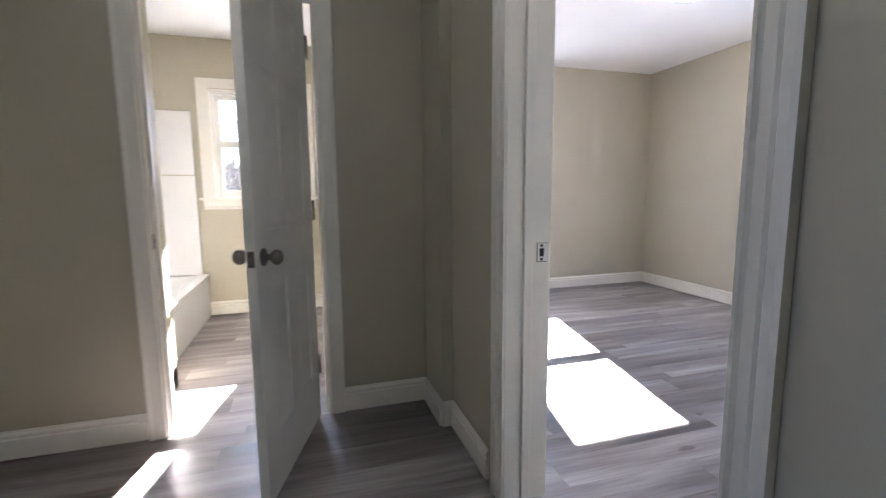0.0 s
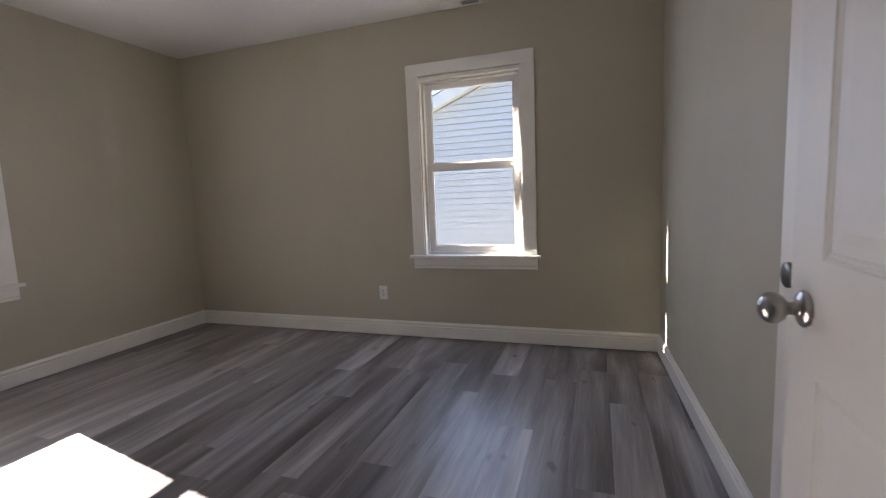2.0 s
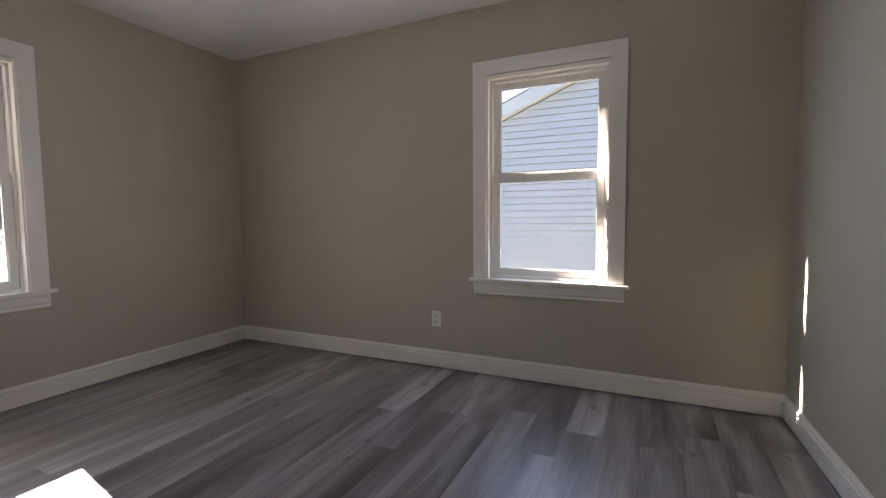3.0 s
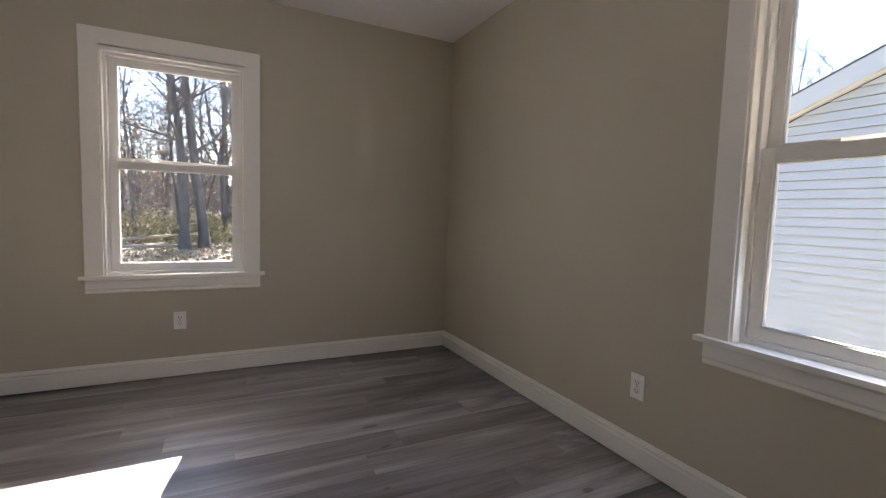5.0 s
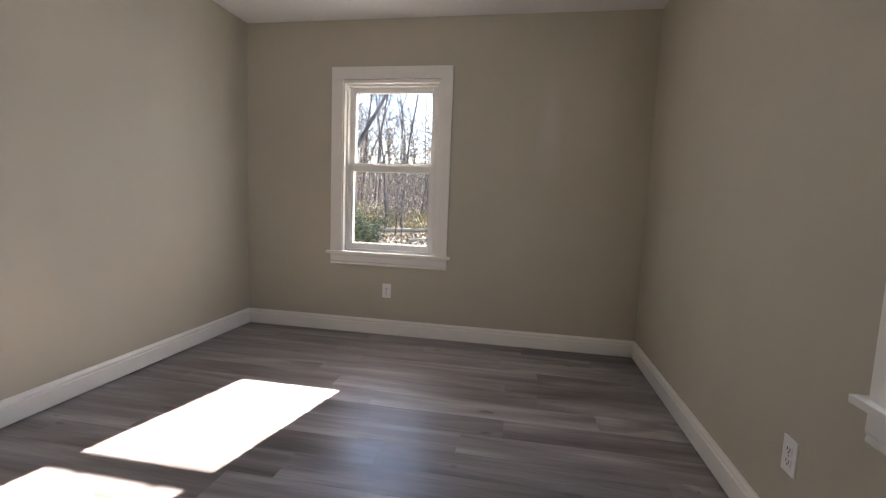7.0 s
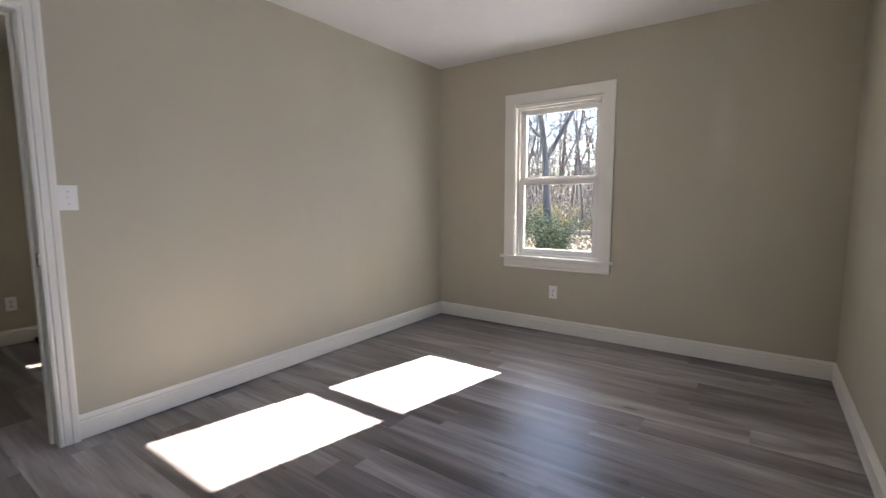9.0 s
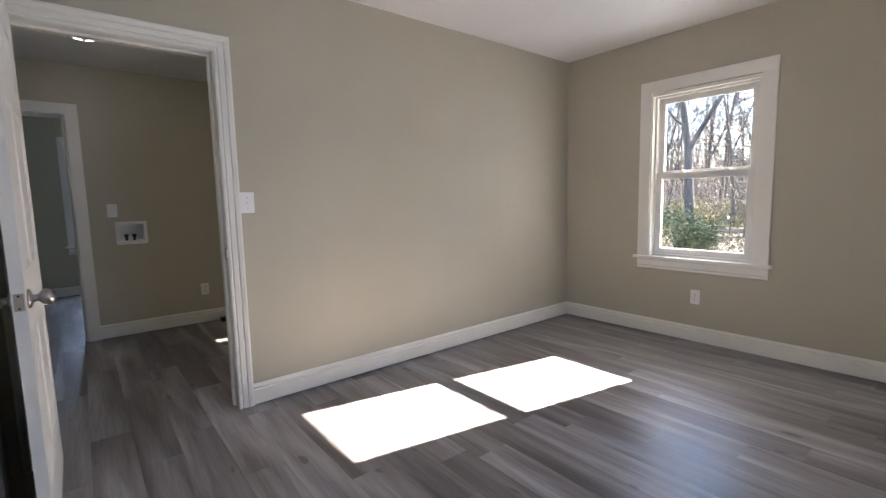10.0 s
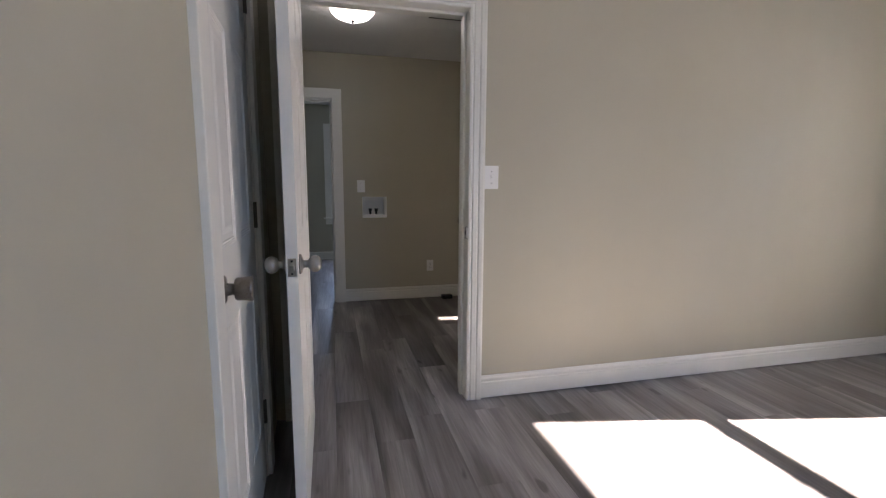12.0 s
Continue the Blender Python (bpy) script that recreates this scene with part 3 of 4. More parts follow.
# ---- windows ----
def window(name, m, half, z0, z1, cas_top, label, stool=True):
    """A vinyl double-hung window in a wood-cased opening. Local x across, y outwards, wall face at 0."""
    w = thing(name, m, label, "window", kind="structure")
    cw = 0.095
    # casing boards with an inner bead
    part("casing", boxes((-half - cw, -0.019, z0 + 0.004, -half, 0, z1 + 0.012), bevel=0.0015), TRIM, w)
    part("casing", boxes((half, -0.019, z0 + 0.004, half + cw, 0, z1 + 0.012), bevel=0.0015), TRIM, w)
    part("head_casing", boxes((-half - cw - 0.0005, -0.0195, z1 + 0.012, half + cw + 0.0005, 0, cas_top), bevel=0.0015), TRIM, w)
    part("bead", boxes((-half, -0.013, z0 + 0.004, -half + 0.012, 0.034, z1 - 0.018), (half - 0.012, -0.013, z0 + 0.004, half, 0.034, z1 - 0.018), (-half, -0.013, z1 - 0.018, half, 0.034, z1 + 0.006), bevel=0.003), TRIM, w)
    if stool:
        part("window_stool", boxes((-half - cw - 0.028, -0.045, z0 - 0.018, half + cw + 0.028, 0.0, z0 + 0.004), (-half + 0.002, -0.0005, z0 - 0.016, half - 0.002, 0.06, z0 + 0.0035), bevel=0.004), TRIM, w)
        ap = strip([(0, 0), (0.012, 0), (0.016, 0.006), (0.013, 0.02), (0.018, 0.03), (0.018, 0.076), (0.021, 0.082), (0.021, 0.088), (0, 0.088)], 2 * (half + cw))
        ap.transform(Matrix.Translation((-half - cw, 0, z0 - 0.106)) @ Matrix.Diagonal((1, -1, 1, 1)))
        bmesh.ops.recalc_face_normals(ap, faces=ap.faces)
        part("apron", ap, TRIM, w)
    # vinyl frame with two tracks
    fx, fz0, fz1 = half - 0.012, z0 + 0.004, z1 - 0.018
    f = 0.016
    fr = boxes((-fx, 0.03, fz0, -fx + f, 0.105, fz1), (fx - f, 0.03, fz0, fx, 0.105, fz1), (-fx + f, 0.03, fz1 - f, fx - f, 0.105, fz1), (-fx + f, 0.03, fz0, fx - f, 0.105, fz0 + 0.02), bevel=0.002)
    for sx in (-1, 1):
        a, c = sorted((sx * (fx - f), sx * (fx - f - 0.007)))
        box(fr, a, 0.0705, fz0 + 0.02, c, 0.0735, fz1 - f)
    part("window_frame", fr, VINYL, w)
    zm = (fz0 + fz1) / 2 + 0.012
    sx0 = fx - f - 0.002
    s = 0.042
    for tag, ya, yb, a, c in (("lower_sash", 0.04, 0.07, fz0 + 0.02, zm + 0.025), ("upper_sash", 0.074, 0.102, zm - 0.025, fz1 - f)):
        sash = part(tag, boxes((-sx0, ya, a, -sx0 + s, yb, c), (sx0 - s, ya, a, sx0, yb, c), (-sx0 + s, ya, a, sx0 - s, yb, a + (0.045 if tag == "lower_sash" else 0.062)), (-sx0 + s, ya, c - (0.048 if tag == "lower_sash" else 0.038), sx0 - s, yb, c), bevel=0.003), VINYL, w)
        g = sx0 - s
        za, zb = a + (0.045 if tag == "lower_sash" else 0.062), c - (0.048 if tag == "lower_sash" else 0.038)
        ym = (ya + yb) / 2
        part("glazing_bead", boxes((-g, ya + 0.006, za, -g + 0.006, yb - 0.004, zb), (g - 0.006, ya + 0.006, za, g, yb - 0.004, zb), (-g + 0.006, ya + 0.006, za, g - 0.006, yb - 0.004, za + 0.006), (-g + 0.006, ya + 0.006, zb - 0.006, g - 0.006, yb - 0.004, zb)), VINYL, sash)
        p = part("pane", boxes((-g, ym - 0.0015, za, g, ym + 0.0015, zb)), GLASS, sash, "clear window glass")
        p.visible_shadow = False
        if tag == "lower_sash":
            for x in (-0.17, 0.17):
                part("sash_lock", boxes((x - 0.028, 0.044, c, x + 0.028, 0.062, c + 0.006), (x - 0.012, 0.048, c + 0.006, x + 0.03, 0.058, c + 0.010), bevel=0.0015), VINYL, sash)
    return w


window("window_1", pose(1.247, 0, 0), WIN["half"], WIN["z0"], WIN["z1"] - 0.002, 2.153, "white double-hung window with wide flat casing, woods outside")
window("window_2", pose(EAST, -2.768, 0, 0, 0, -90), WIN["half"], WIN["z0"], WIN["z1"] - 0.002, 2.153, "white double-hung window with wide flat casing, neighbouring house outside")
window("window_3", pose(BATH_X, 0, 0), 0.40, 1.105, 2.075, 2.17, "white double-hung bathroom window")
window("window_4", pose(FAR_W, -3.52, 0, 0, 0, 90), WIN["half"], WIN["z0"], WIN["z1"] - 0.002, 2.153, "white double-hung window in the far room")


# ---- electrical plates ----
def outlet(m, label="white duplex wall outlet"):
    """Local x across, y into the room, z up, centred on the plate."""
    o = thing("wall_outlet", m, label, "outlet", "wall outlets")
    part("cover_plate", boxes((-0.036, 0, -0.058, 0.036, 0.005, 0.058), bevel=0.002), PLASTIC, o)
    for z in (-0.0195, 0.0195):
        r = part("receptacle", boxes((-0.017, 0.004, z - 0.0145, 0.017, 0.0075, z + 0.0145), bevel=0.003), PLASTIC, o)
        part("slot", boxes((-0.0085, 0.0068, z - 0.004, -0.0055, 0.008, z + 0.008)), SLOT, r)
        part("slot", boxes((0.0055, 0.0068, z - 0.003, 0.0085, 0.008, z + 0.008)), SLOT, r)
        part("slot", boxes((-0.0025, 0.0068, z - 0.011, 0.0025, 0.008, z - 0.006)), SLOT, r)
    part("screw", moved(lathe([(0, 0.003), (0.0065, 0.0028), (0.0065, 0)], 8), Matrix.Identity(4)), DARK_NICKEL, o)
    return o


def switch(m, label):
    s = thing("light_switch", m, label, "light switch", "light switches")
    part("cover_plate", boxes((-0.038, 0, -0.06, 0.038, 0.005, 0.06), bevel=0.002), PLASTIC, s)
    part("switch_collar", boxes((-0.006, 0.004, -0.0125, 0.006, 0.006, 0.0125), bevel=0.001), PLASTIC, s)
    part("toggle", moved(boxes((-0.004, 0, -0.005, 0.004, 0.013, 0.005), bevel=0.001), pose(0, 0.005, 0.001, 25, 0, 0)), PLASTIC, s)
    for z in (-0.03, 0.03):
        part("screw", moved(lathe([(0, 0.003), (0.0063, 0.0028), (0.0063, 0)], 8), Matrix.Translation((0, 0, z))), DARK_NICKEL, s)


outlet(pose(1.248, 0, 0.373, 0, 0, 180), "white duplex outlet under the woods window")
outlet(pose(EAST, -1.978, 0.365, 0, 0, 90), "white duplex outlet beside the east window")
outlet(pose(HALL_W, -2.912, 0.349, 0, 0, -90), "white duplex outlet on the hall wall")
switch(pose(0, -3.089, 1.22, 0, 0, -90), "white toggle switch beside the bedroom doorway")
switch(pose(HALL_W, -3.62, 1.177, 0, 0, -90), "white toggle switch above the laundry box")

# laundry supply box
lb = thing("laundry_box", pose(HALL_W, -3.487, 0.967, 0, 0, -90), "white recessed laundry supply box with two valves", "laundry box")
part("frame", boxes((-0.123, 0, -0.106, -0.098, 0.008, 0.106), (0.098, 0, -0.106, 0.123, 0.008, 0.106), (-0.098, 0, -0.106, 0.098, 0.008, -0.076), (-0.098, 0, 0.08, 0.098, 0.008, 0.106), bevel=0.002), PLASTIC, lb)
part("back", boxes((-0.098, -0.085, -0.076, 0.098, -0.08, 0.08), (-0.098, -0.08, -0.076, -0.095, 0.002, 0.08), (0.095, -0.08, -0.076, 0.098, 0.002, 0.08), (-0.095, -0.08, -0.076, 0.095, 0.002, -0.073), (-0.095, -0.08, 0.077, 0.095, 0.002, 0.08)), PLASTIC, lb)
for x in (-0.02, 0.04):
    v = part("valve", moved(lathe([(-0.03, 0), (-0.03, 0.011), (0.0, 0.011), (0.004, 0.016), (0.02, 0.016), (0.022, 0)], 14), pose(x, -0.045, -0.043, 90, 0, 0)), BLACK, lb, "black laundry valve")
    part("valve_handle", boxes((x - 0.02, -0.05, -0.024, x + 0.02, -0.04, -0.014), bevel=0.002), BLACK, v)

# small black stop at the foot of the hall wall
ds = thing("floor_doorstop", pose(-2.27, -2.74, 0), "small black doorstop on the hall floor", "doorstop")
part("wedge", boxes((-0.035, -0.06, 0, 0.035, 0.05, 0.04), bevel=0.008), BLACK, ds)
part("rubber_pad", boxes((0.035, -0.04, 0.008, 0.042, 0.03, 0.034), bevel=0.003), SLOT, ds)

# hall ceiling light
hl = thing("ceiling_light", pose(-1.15, -3.73, HALL_CEIL), "lit frosted glass dome light on the hall ceiling", "ceiling light")
part("base_plate", moved(lathe([(0, 0), (0, 0.12), (0.02, 0.125), (0.022, 0)], 32), pose(0, 0, 0, -90, 0, 0)), NICKEL, hl)
part("shade", moved(lathe([(0.02, 0.155), (0.028, 0.158), (0.055, 0.15), (0.083, 0.122), (0.102, 0.076), (0.110, 0.025), (0.111, 0.0)], 36), pose(0, 0, 0, -90, 0, 0)), LAMP_GLASS, hl, "frosted glass shade")
part("finial", moved(lathe([(0.109, 0), (0.109, 0.014), (0.116, 0.014), (0.122, 0.008), (0.132, 0.006), (0.135, 0)], 14), pose(0, 0, 0, -90, 0, 0)), DARK_NICKEL, hl)


def vent(name, m, w, d, n, label, mat=PLASTIC):
    v = thing(name, m, label, "vent")
    part("backing", boxes((-w / 2 + 0.01, -d / 2 + 0.01, -0.002, w / 2 - 0.01, d / 2 - 0.01, -0.0005)), SLOT, v)
    part("frame", boxes((-w / 2, -d / 2, -0.008, -w / 2 + 0.02, d / 2, 0), (w / 2 - 0.02, -d / 2, -0.008, w / 2, d / 2, 0), (-w / 2 + 0.02, -d / 2, -0.008, w / 2 - 0.02, -d / 2 + 0.02, 0), (-w / 2 + 0.02, d / 2 - 0.02, -0.008, w / 2 - 0.02, d / 2, 0), (-0.004, -d / 2 + 0.02, -0.008, 0.004, d / 2 - 0.02, -0.001), bevel=0.0015), mat, v)
    for k in range(n):
        y = -d / 2 + 0.028 + k * (d - 0.056) / (n - 1)
        for a, c, tilt in ((-w / 2 + 0.02, -0.004, -22), (0.004, w / 2 - 0.02, 40)):
            part("slat", moved(boxes((a, -0.006, -0.0008, c, 0.006, 0.0008)), pose(0, y, -0.0065, tilt, 0, 0)), mat, v)
    return v


vent("ceiling_vent", pose(3.128, -2.755, CEIL, 0, 0, 90), 0.30, 0.11, 5, "white metal ceiling register near the east window")
vent("attic_vent", pose(-1.2, -3.0, HALL_CEIL, 0, 0, 90), 0.32, 0.10, 5, "dark slotted vent in the hall ceiling", SLOT)

# ---- bathroom ----
tub = thing("bathtub", pose(-1.71, -1.68, 0), "white acrylic alcove bathtub with a plain apron", "bathtub")
bm = boxes((-0.76, 0, 0, -0.70, 1.68, 0.38), (-0.06, 0, 0, 0, 1.68, 0.38), (-0.70, 0, 0, -0.06, 0.08, 0.38), (-0.70, 1.60, 0, -0.06, 1.68, 0.38), (-0.70, 0.08, 0, -0.06, 1.60, 0.06), bevel=0.012)
part("basin", bm, ACRYLIC, tub)
part("rim", boxes((-0.76, 0, 0.38, -0.68, 1.68, 0.40), (-0.08, 0, 0.38, 0.012, 1.68, 0.40), (-0.68, 0, 0.38, -0.08, 0.1, 0.40), (-0.68, 1.58, 0.38, -0.08, 1.68, 0.40), bevel=0.008), ACRYLIC, tub)
sur = thing("tub_surround", pose(-1.71, -1.68, 0.40), "white moulded tub surround panels on the wall", "tub surround")
part("end_panel", boxes((-0.76, 1.664, 0, -0.05, 1.68, 0.91), (-0.76, 1.66, 0.915, -0.05, 1.68, 1.475), bevel=0.004), ACRYLIC, sur)
part("side_panel", boxes((-0.76, 0.016, 0, -0.744, 1.66, 0.91), (-0.76, 0.016, 0.915, -0.742, 1.66, 1.475), bevel=0.004), ACRYLIC, sur)
part("end_panel", boxes((-0.74, 0, 0, -0.02, 0.014, 0.91), (-0.74, 0, 0.915, -0.02, 0.016, 1.475), bevel=0.004), ACRYLIC, sur)

# bedroom ceiling light, the same kind as in the hall
copy_thing(hl, pose(1.70, -2.06, CEIL))["label"] = "lit frosted glass dome light on the bedroom ceiling"
room_bulb = bpy.data.lights.new("bedroom_bulb", "POINT")
room_bulb.energy, room_bulb.shadow_soft_size, room_bulb.color = 0.04, 0.1, (1.0, 0.97, 0.92)
new("bedroom_bulb", room_bulb).location = (1.70, -2.06, CEIL - 0.2)

# ---- outdoors: ground ----
rng = random.Random(7)


def ground_z(x, y):
    d = max(0.0, y - 6.0)
    return GROUND + 0.012 * min(d, 60) + 0.10 * noise.noise(Vector((x * 0.12, y * 0.12, 0))) * min(1.0, max(0.0, y - 2) / 8)


xs = sorted({-400.0, -250.0, -150.0, -90.0, *[float(v) for v in range(-60, 41, 2)], 70.0, 120.0, 250.0, 400.0})
ys = sorted({-400.0, -200.0, -90.0, -40.0, -20.0, *[float(v) for v in range(-12, 81, 2)], 120.0, 200.0, 400.0})
verts = [(x, y, ground_z(x, y)) for y in ys for x in xs]
n = len(xs)
faces = [(j * n + i, j * n + i + 1, (j + 1) * n + i + 1, (j + 1) * n + i) for j in range(len(ys) - 1) for i in range(n - 1)]
me = bpy.data.meshes.new("ground")
me.from_pydata(verts, [], faces)
me.materials.append(EARTH)
tagged(new("ground", me), "leaf-littered winter ground with dry grass", "ground", kind="structure")


# ---- trees ----
class Tubes:
    """Tapered tubes gathered into one mesh."""

    def __init__(self):
        self.v, self.f = [], []

    def add(self, pts, radii, sides):
        base = len(self.v)
        for k, (p, r) in enumerate(zip(pts, radii)):
            d = (pts[min(k + 1, len(pts) - 1)] - pts[max(k - 1, 0)]).normalized()
            a = d.orthogonal().normalized()
            c = d.cross(a)
            for s in range(sides):
                w = 2 * math.pi * s / sides
                self.v.append(p + (a * math.cos(w) + c * math.sin(w)) * r)
        for k in range(len(pts) - 1):
            for s in range(sides):
                q = (s + 1) % sides
                o = base + k * sides
                self.f.append((o + s, o + q, o + sides + q, o + sides + s))

    def mesh(self, name, mat):
        me = bpy.data.meshes.new(name)
        me.from_pydata([tuple(p) for p in self.v], [], self.f)
        me.materials.append(mat)
        for p in me.polygons:
            p.use_smooth = True
        return me


def grow(start, way, length, radius, segs, bend, lift, r):
    pts, p, d = [start.copy()], start.copy(), way.normalized()
    for k in range(segs):
        d = (d + Vector((r.uniform(-bend, bend), r.uniform(-bend, bend), r.uniform(-bend, bend) + lift))).normalized()
        p = p + d * (length / segs)
        pts.append(p.copy())
    return pts, [radius * (1 - 0.8 * k / segs) for k in range(segs + 1)]


def bare_tree(seed, height, radius, fork=None, first=0.25):
    """Trunk mesh and branch mesh of a leafless tree."""
    r = random.Random(seed)
    trunk, twigs = Tubes(), Tubes()
    tp, tr = grow(Vector((0, 0, -0.3)), Vector((r.uniform(-.06, .06), r.uniform(-.06, .06), 1)), height, radius, 12, 0.07, 0.03, r)
    tr[0] *= 1.35
    trunk.add(tp, tr, 9)
    stems = [(tp, tr)]
    if fork:
        k = max(1, int(12 * fork))
        fp, fr = grow(tp[k], Vector((0.55, 0.1, 1)), height * (1 - fork), tr[k] * 0.75, 9, 0.08, 0.05, r)
        trunk.add(fp, fr, 8)
        stems.append((fp, fr))
    for sp, sr in stems:
        for k in range(max(1, int(len(sp) * first)), len(sp)):
            for _ in range(r.choice((1, 2, 2, 3))):
                w = r.uniform(0, 2 * math.pi)
                ln = height * r.uniform(0.12, 0.3) * (1.15 - 0.6 * k / len(sp))
                bp, br = grow(sp[k], Vector((math.cos(w), math.sin(w), r.uniform(0.2, 0.9))), ln, max(0.012, sr[k] * 0.42), 5, 0.22, 0.05, r)
                twigs.add(bp, br, 5)
                for q in range(1, 6):
                    for _ in range(r.choice((1, 2, 2))):
                        w2 = r.uniform(0, 2 * math.pi)
                        d2 = (bp[q] - bp[q - 1]).normalized() + Vector((math.cos(w2), math.sin(w2), r.uniform(-0.2, 0.7))) * 0.8
                        cp, cr = grow(bp[q], d2, ln * r.uniform(0.25, 0.5), max(0.007, br[q] * 0.5), 3, 0.25, 0.04, r)
                        twigs.add(cp, cr, 3)
                        for z in range(1, 4):
                            d3 = (cp[z] - cp[z - 1]).normalized() + Vector((r.uniform(-1, 1), r.uniform(-1, 1), r.uniform(-.4, .9))) * 0.8
                            ep, er = grow(cp[z], d3, ln * r.uniform(0.1, 0.22), 0.006, 2, 0.2, 0.0, r)
                            twigs.add(ep, er, 3)
    return trunk.mesh("trunk", BARK), twigs.mesh("branches", TWIG)


def plant_tree(meshes, x, y, turn, scale, label):
    tr = thing("tree", pose(x, y, ground_z(x, y), 0, 0, turn), label, "tree", "bare winter trees")
    tr.scale = (scale, scale, scale)
    for nm, me in zip(("trunk", "branches"), meshes):
        new(nm, me).parent = tr


KINDS = [bare_tree(11, 15, 0.12), bare_tree(23, 17, 0.15, 0.3), bare_tree(31, 13, 0.08, first=0.15), bare_tree(47, 16, 0.10, 0.15)]
BIG = [bare_tree(5, 11.5, 0.20, 0.62, 0.35), bare_tree(6, 12.5, 0.18, None, 0.35), bare_tree(8, 11.0, 0.19, 0.38, 0.4)]
SAPLING = bare_tree(61, 3.4, 0.035, first=0.3)
plant_tree(BIG[0], 0.95, 16.0, 200, 1.0, "large grey leafless tree at the edge of the clearing")
plant_tree(BIG[1], 0.35, 15.2, 90, 1.0, "tall grey leafless tree at the edge of the clearing")
plant_tree(BIG[2], -4.5, 14.0, 0, 1.0, "forked grey leafless tree behind the evergreen shrub")
for x, y, k, s in ((1.75, 20.5, 1, 0.85), (2.3, 19.0, 0, 0.8), (2.75, 23.0, 3, 0.9), (3.3, 20.5, 1, 0.8), (-0.1, 19.5, 3, 0.85), (2.0, 25.5, 0, 0.9)):
    plant_tree(KINDS[k], x, y, 70 * x, s, "dark upright leafless tree at the wood's edge")
for x, y, s in ((-3.2, 15.4, 1.0), (-2.6, 14.3, 0.8), (-4.0, 16.4, 0.9), (-3.6, 17.6, 1.1)):
    plant_tree(SAPLING, x, y, 95 * x, s, "thin leafless sapling in the dry grass")


planted = [(0.95, 16.0), (0.35, 15.2), (-4.5, 14.0), (1.75, 20.5), (2.3, 19.0), (2.75, 23.0), (3.3, 20.5), (-0.1, 19.5), (2.0, 25.5)]
tries = 0
while len(planted) < 90 and tries < 4000:
    tries += 1
    y = rng.uniform(13.5, 44)
    x = rng.uniform(-4 - 0.55 * y, 3 + 0.16 * y)
    if any(math.hypot(x - a, y - c) < 1.5 for a, c in planted) or (y < 25 and x < -0.5 and rng.random() < 0.6):
        continue
    planted.append((x, y))
    plant_tree(rng.choice(KINDS), x, y, rng.uniform(0, 360), min(rng.uniform(0.75, 1.1), (0.58 * y + 0.3) / 17), "slender leafless tree in the winter woods")
SPREADING = [bare_tree(71, 8.4, 0.10, 0.3, 0.3), bare_tree(73, 8.0, 0.09, 0.4, 0.3)]
for x, y, k, w in ((21.3, 6.5, 0, 0), (21.9, 5.9, 1, 120), (21.0, 7.1, 1, 250), (22.6, 6.9, 0, 200)):
    plant_tree(SPREADING[k], x, y, w, 1.0, "spreading leafless tree behind the neighbouring house")
for x, y, s in ((20, 12, 0.6), (15.5, 12.5, 0.5), (24.5, 8.6, 0.55), (19, 17, 0.75), (25, 14, 0.8), (22, 20, 0.8), (14, 18, 0.7)):
    plant_tree(rng.choice(KINDS), x, y, rng.uniform(0, 360), s, "leafless tree behind the neighbouring house")

# woods further off and brush below them, too many to count
far = Tubes()
for k in range(620):
    ang = radians(rng.uniform(20, 140))
    dist = rng.uniform(46, 85)
    x, y = dist * math.cos(ang), dist * math.sin(ang)
    hgt = rng.uniform(9, 16)
    p, q = grow(Vector((x, y, ground_z(x, y) - 0.3)), Vector((0, 0, 1)), hgt, rng.uniform(0.06, 0.15), 5, 0.06, 0.05, rng)
    far.add(p, q, 4)
    for b_ in range(26):
        i = rng.randrange(1, 6)
        w = rng.uniform(0, 6.28)
        bp, br = grow(p[i], Vector((math.cos(w), math.sin(w), rng.uniform(0.1, 1))), rng.uniform(1.2, 4.0), 0.03, 3, 0.25, 0.05, rng)
        far.add(bp, br, 3)
tagged(new("far_woods", far.mesh("far_woods", TWIG)), "distant leafless winter woods", "woods", kind="stuff")

brush = Tubes()
for k in range(2600):
    y = rng.uniform(17, 55)
    x = rng.uniform(-6 - 0.6 * y, 5 + 0.25 * y)
    if y < 27 and rng.random() < 0.6:
        continue
    z = ground_z(x, y)
    for s in range(3):
        w = rng.uniform(0, 6.28)
        bp, br = grow(Vector((x, y, z)), Vector((math.cos(w) * 0.5, math.sin(w) * 0.5, 1)), rng.uniform(1.0, 3.8), 0.016, 3, 0.25, 0.0, rng)
        brush.add(bp, br, 3)
tagged(new("brush", brush.mesh("brush", TWIG)), "tangled leafless brush under the trees", "brush", kind="stuff")


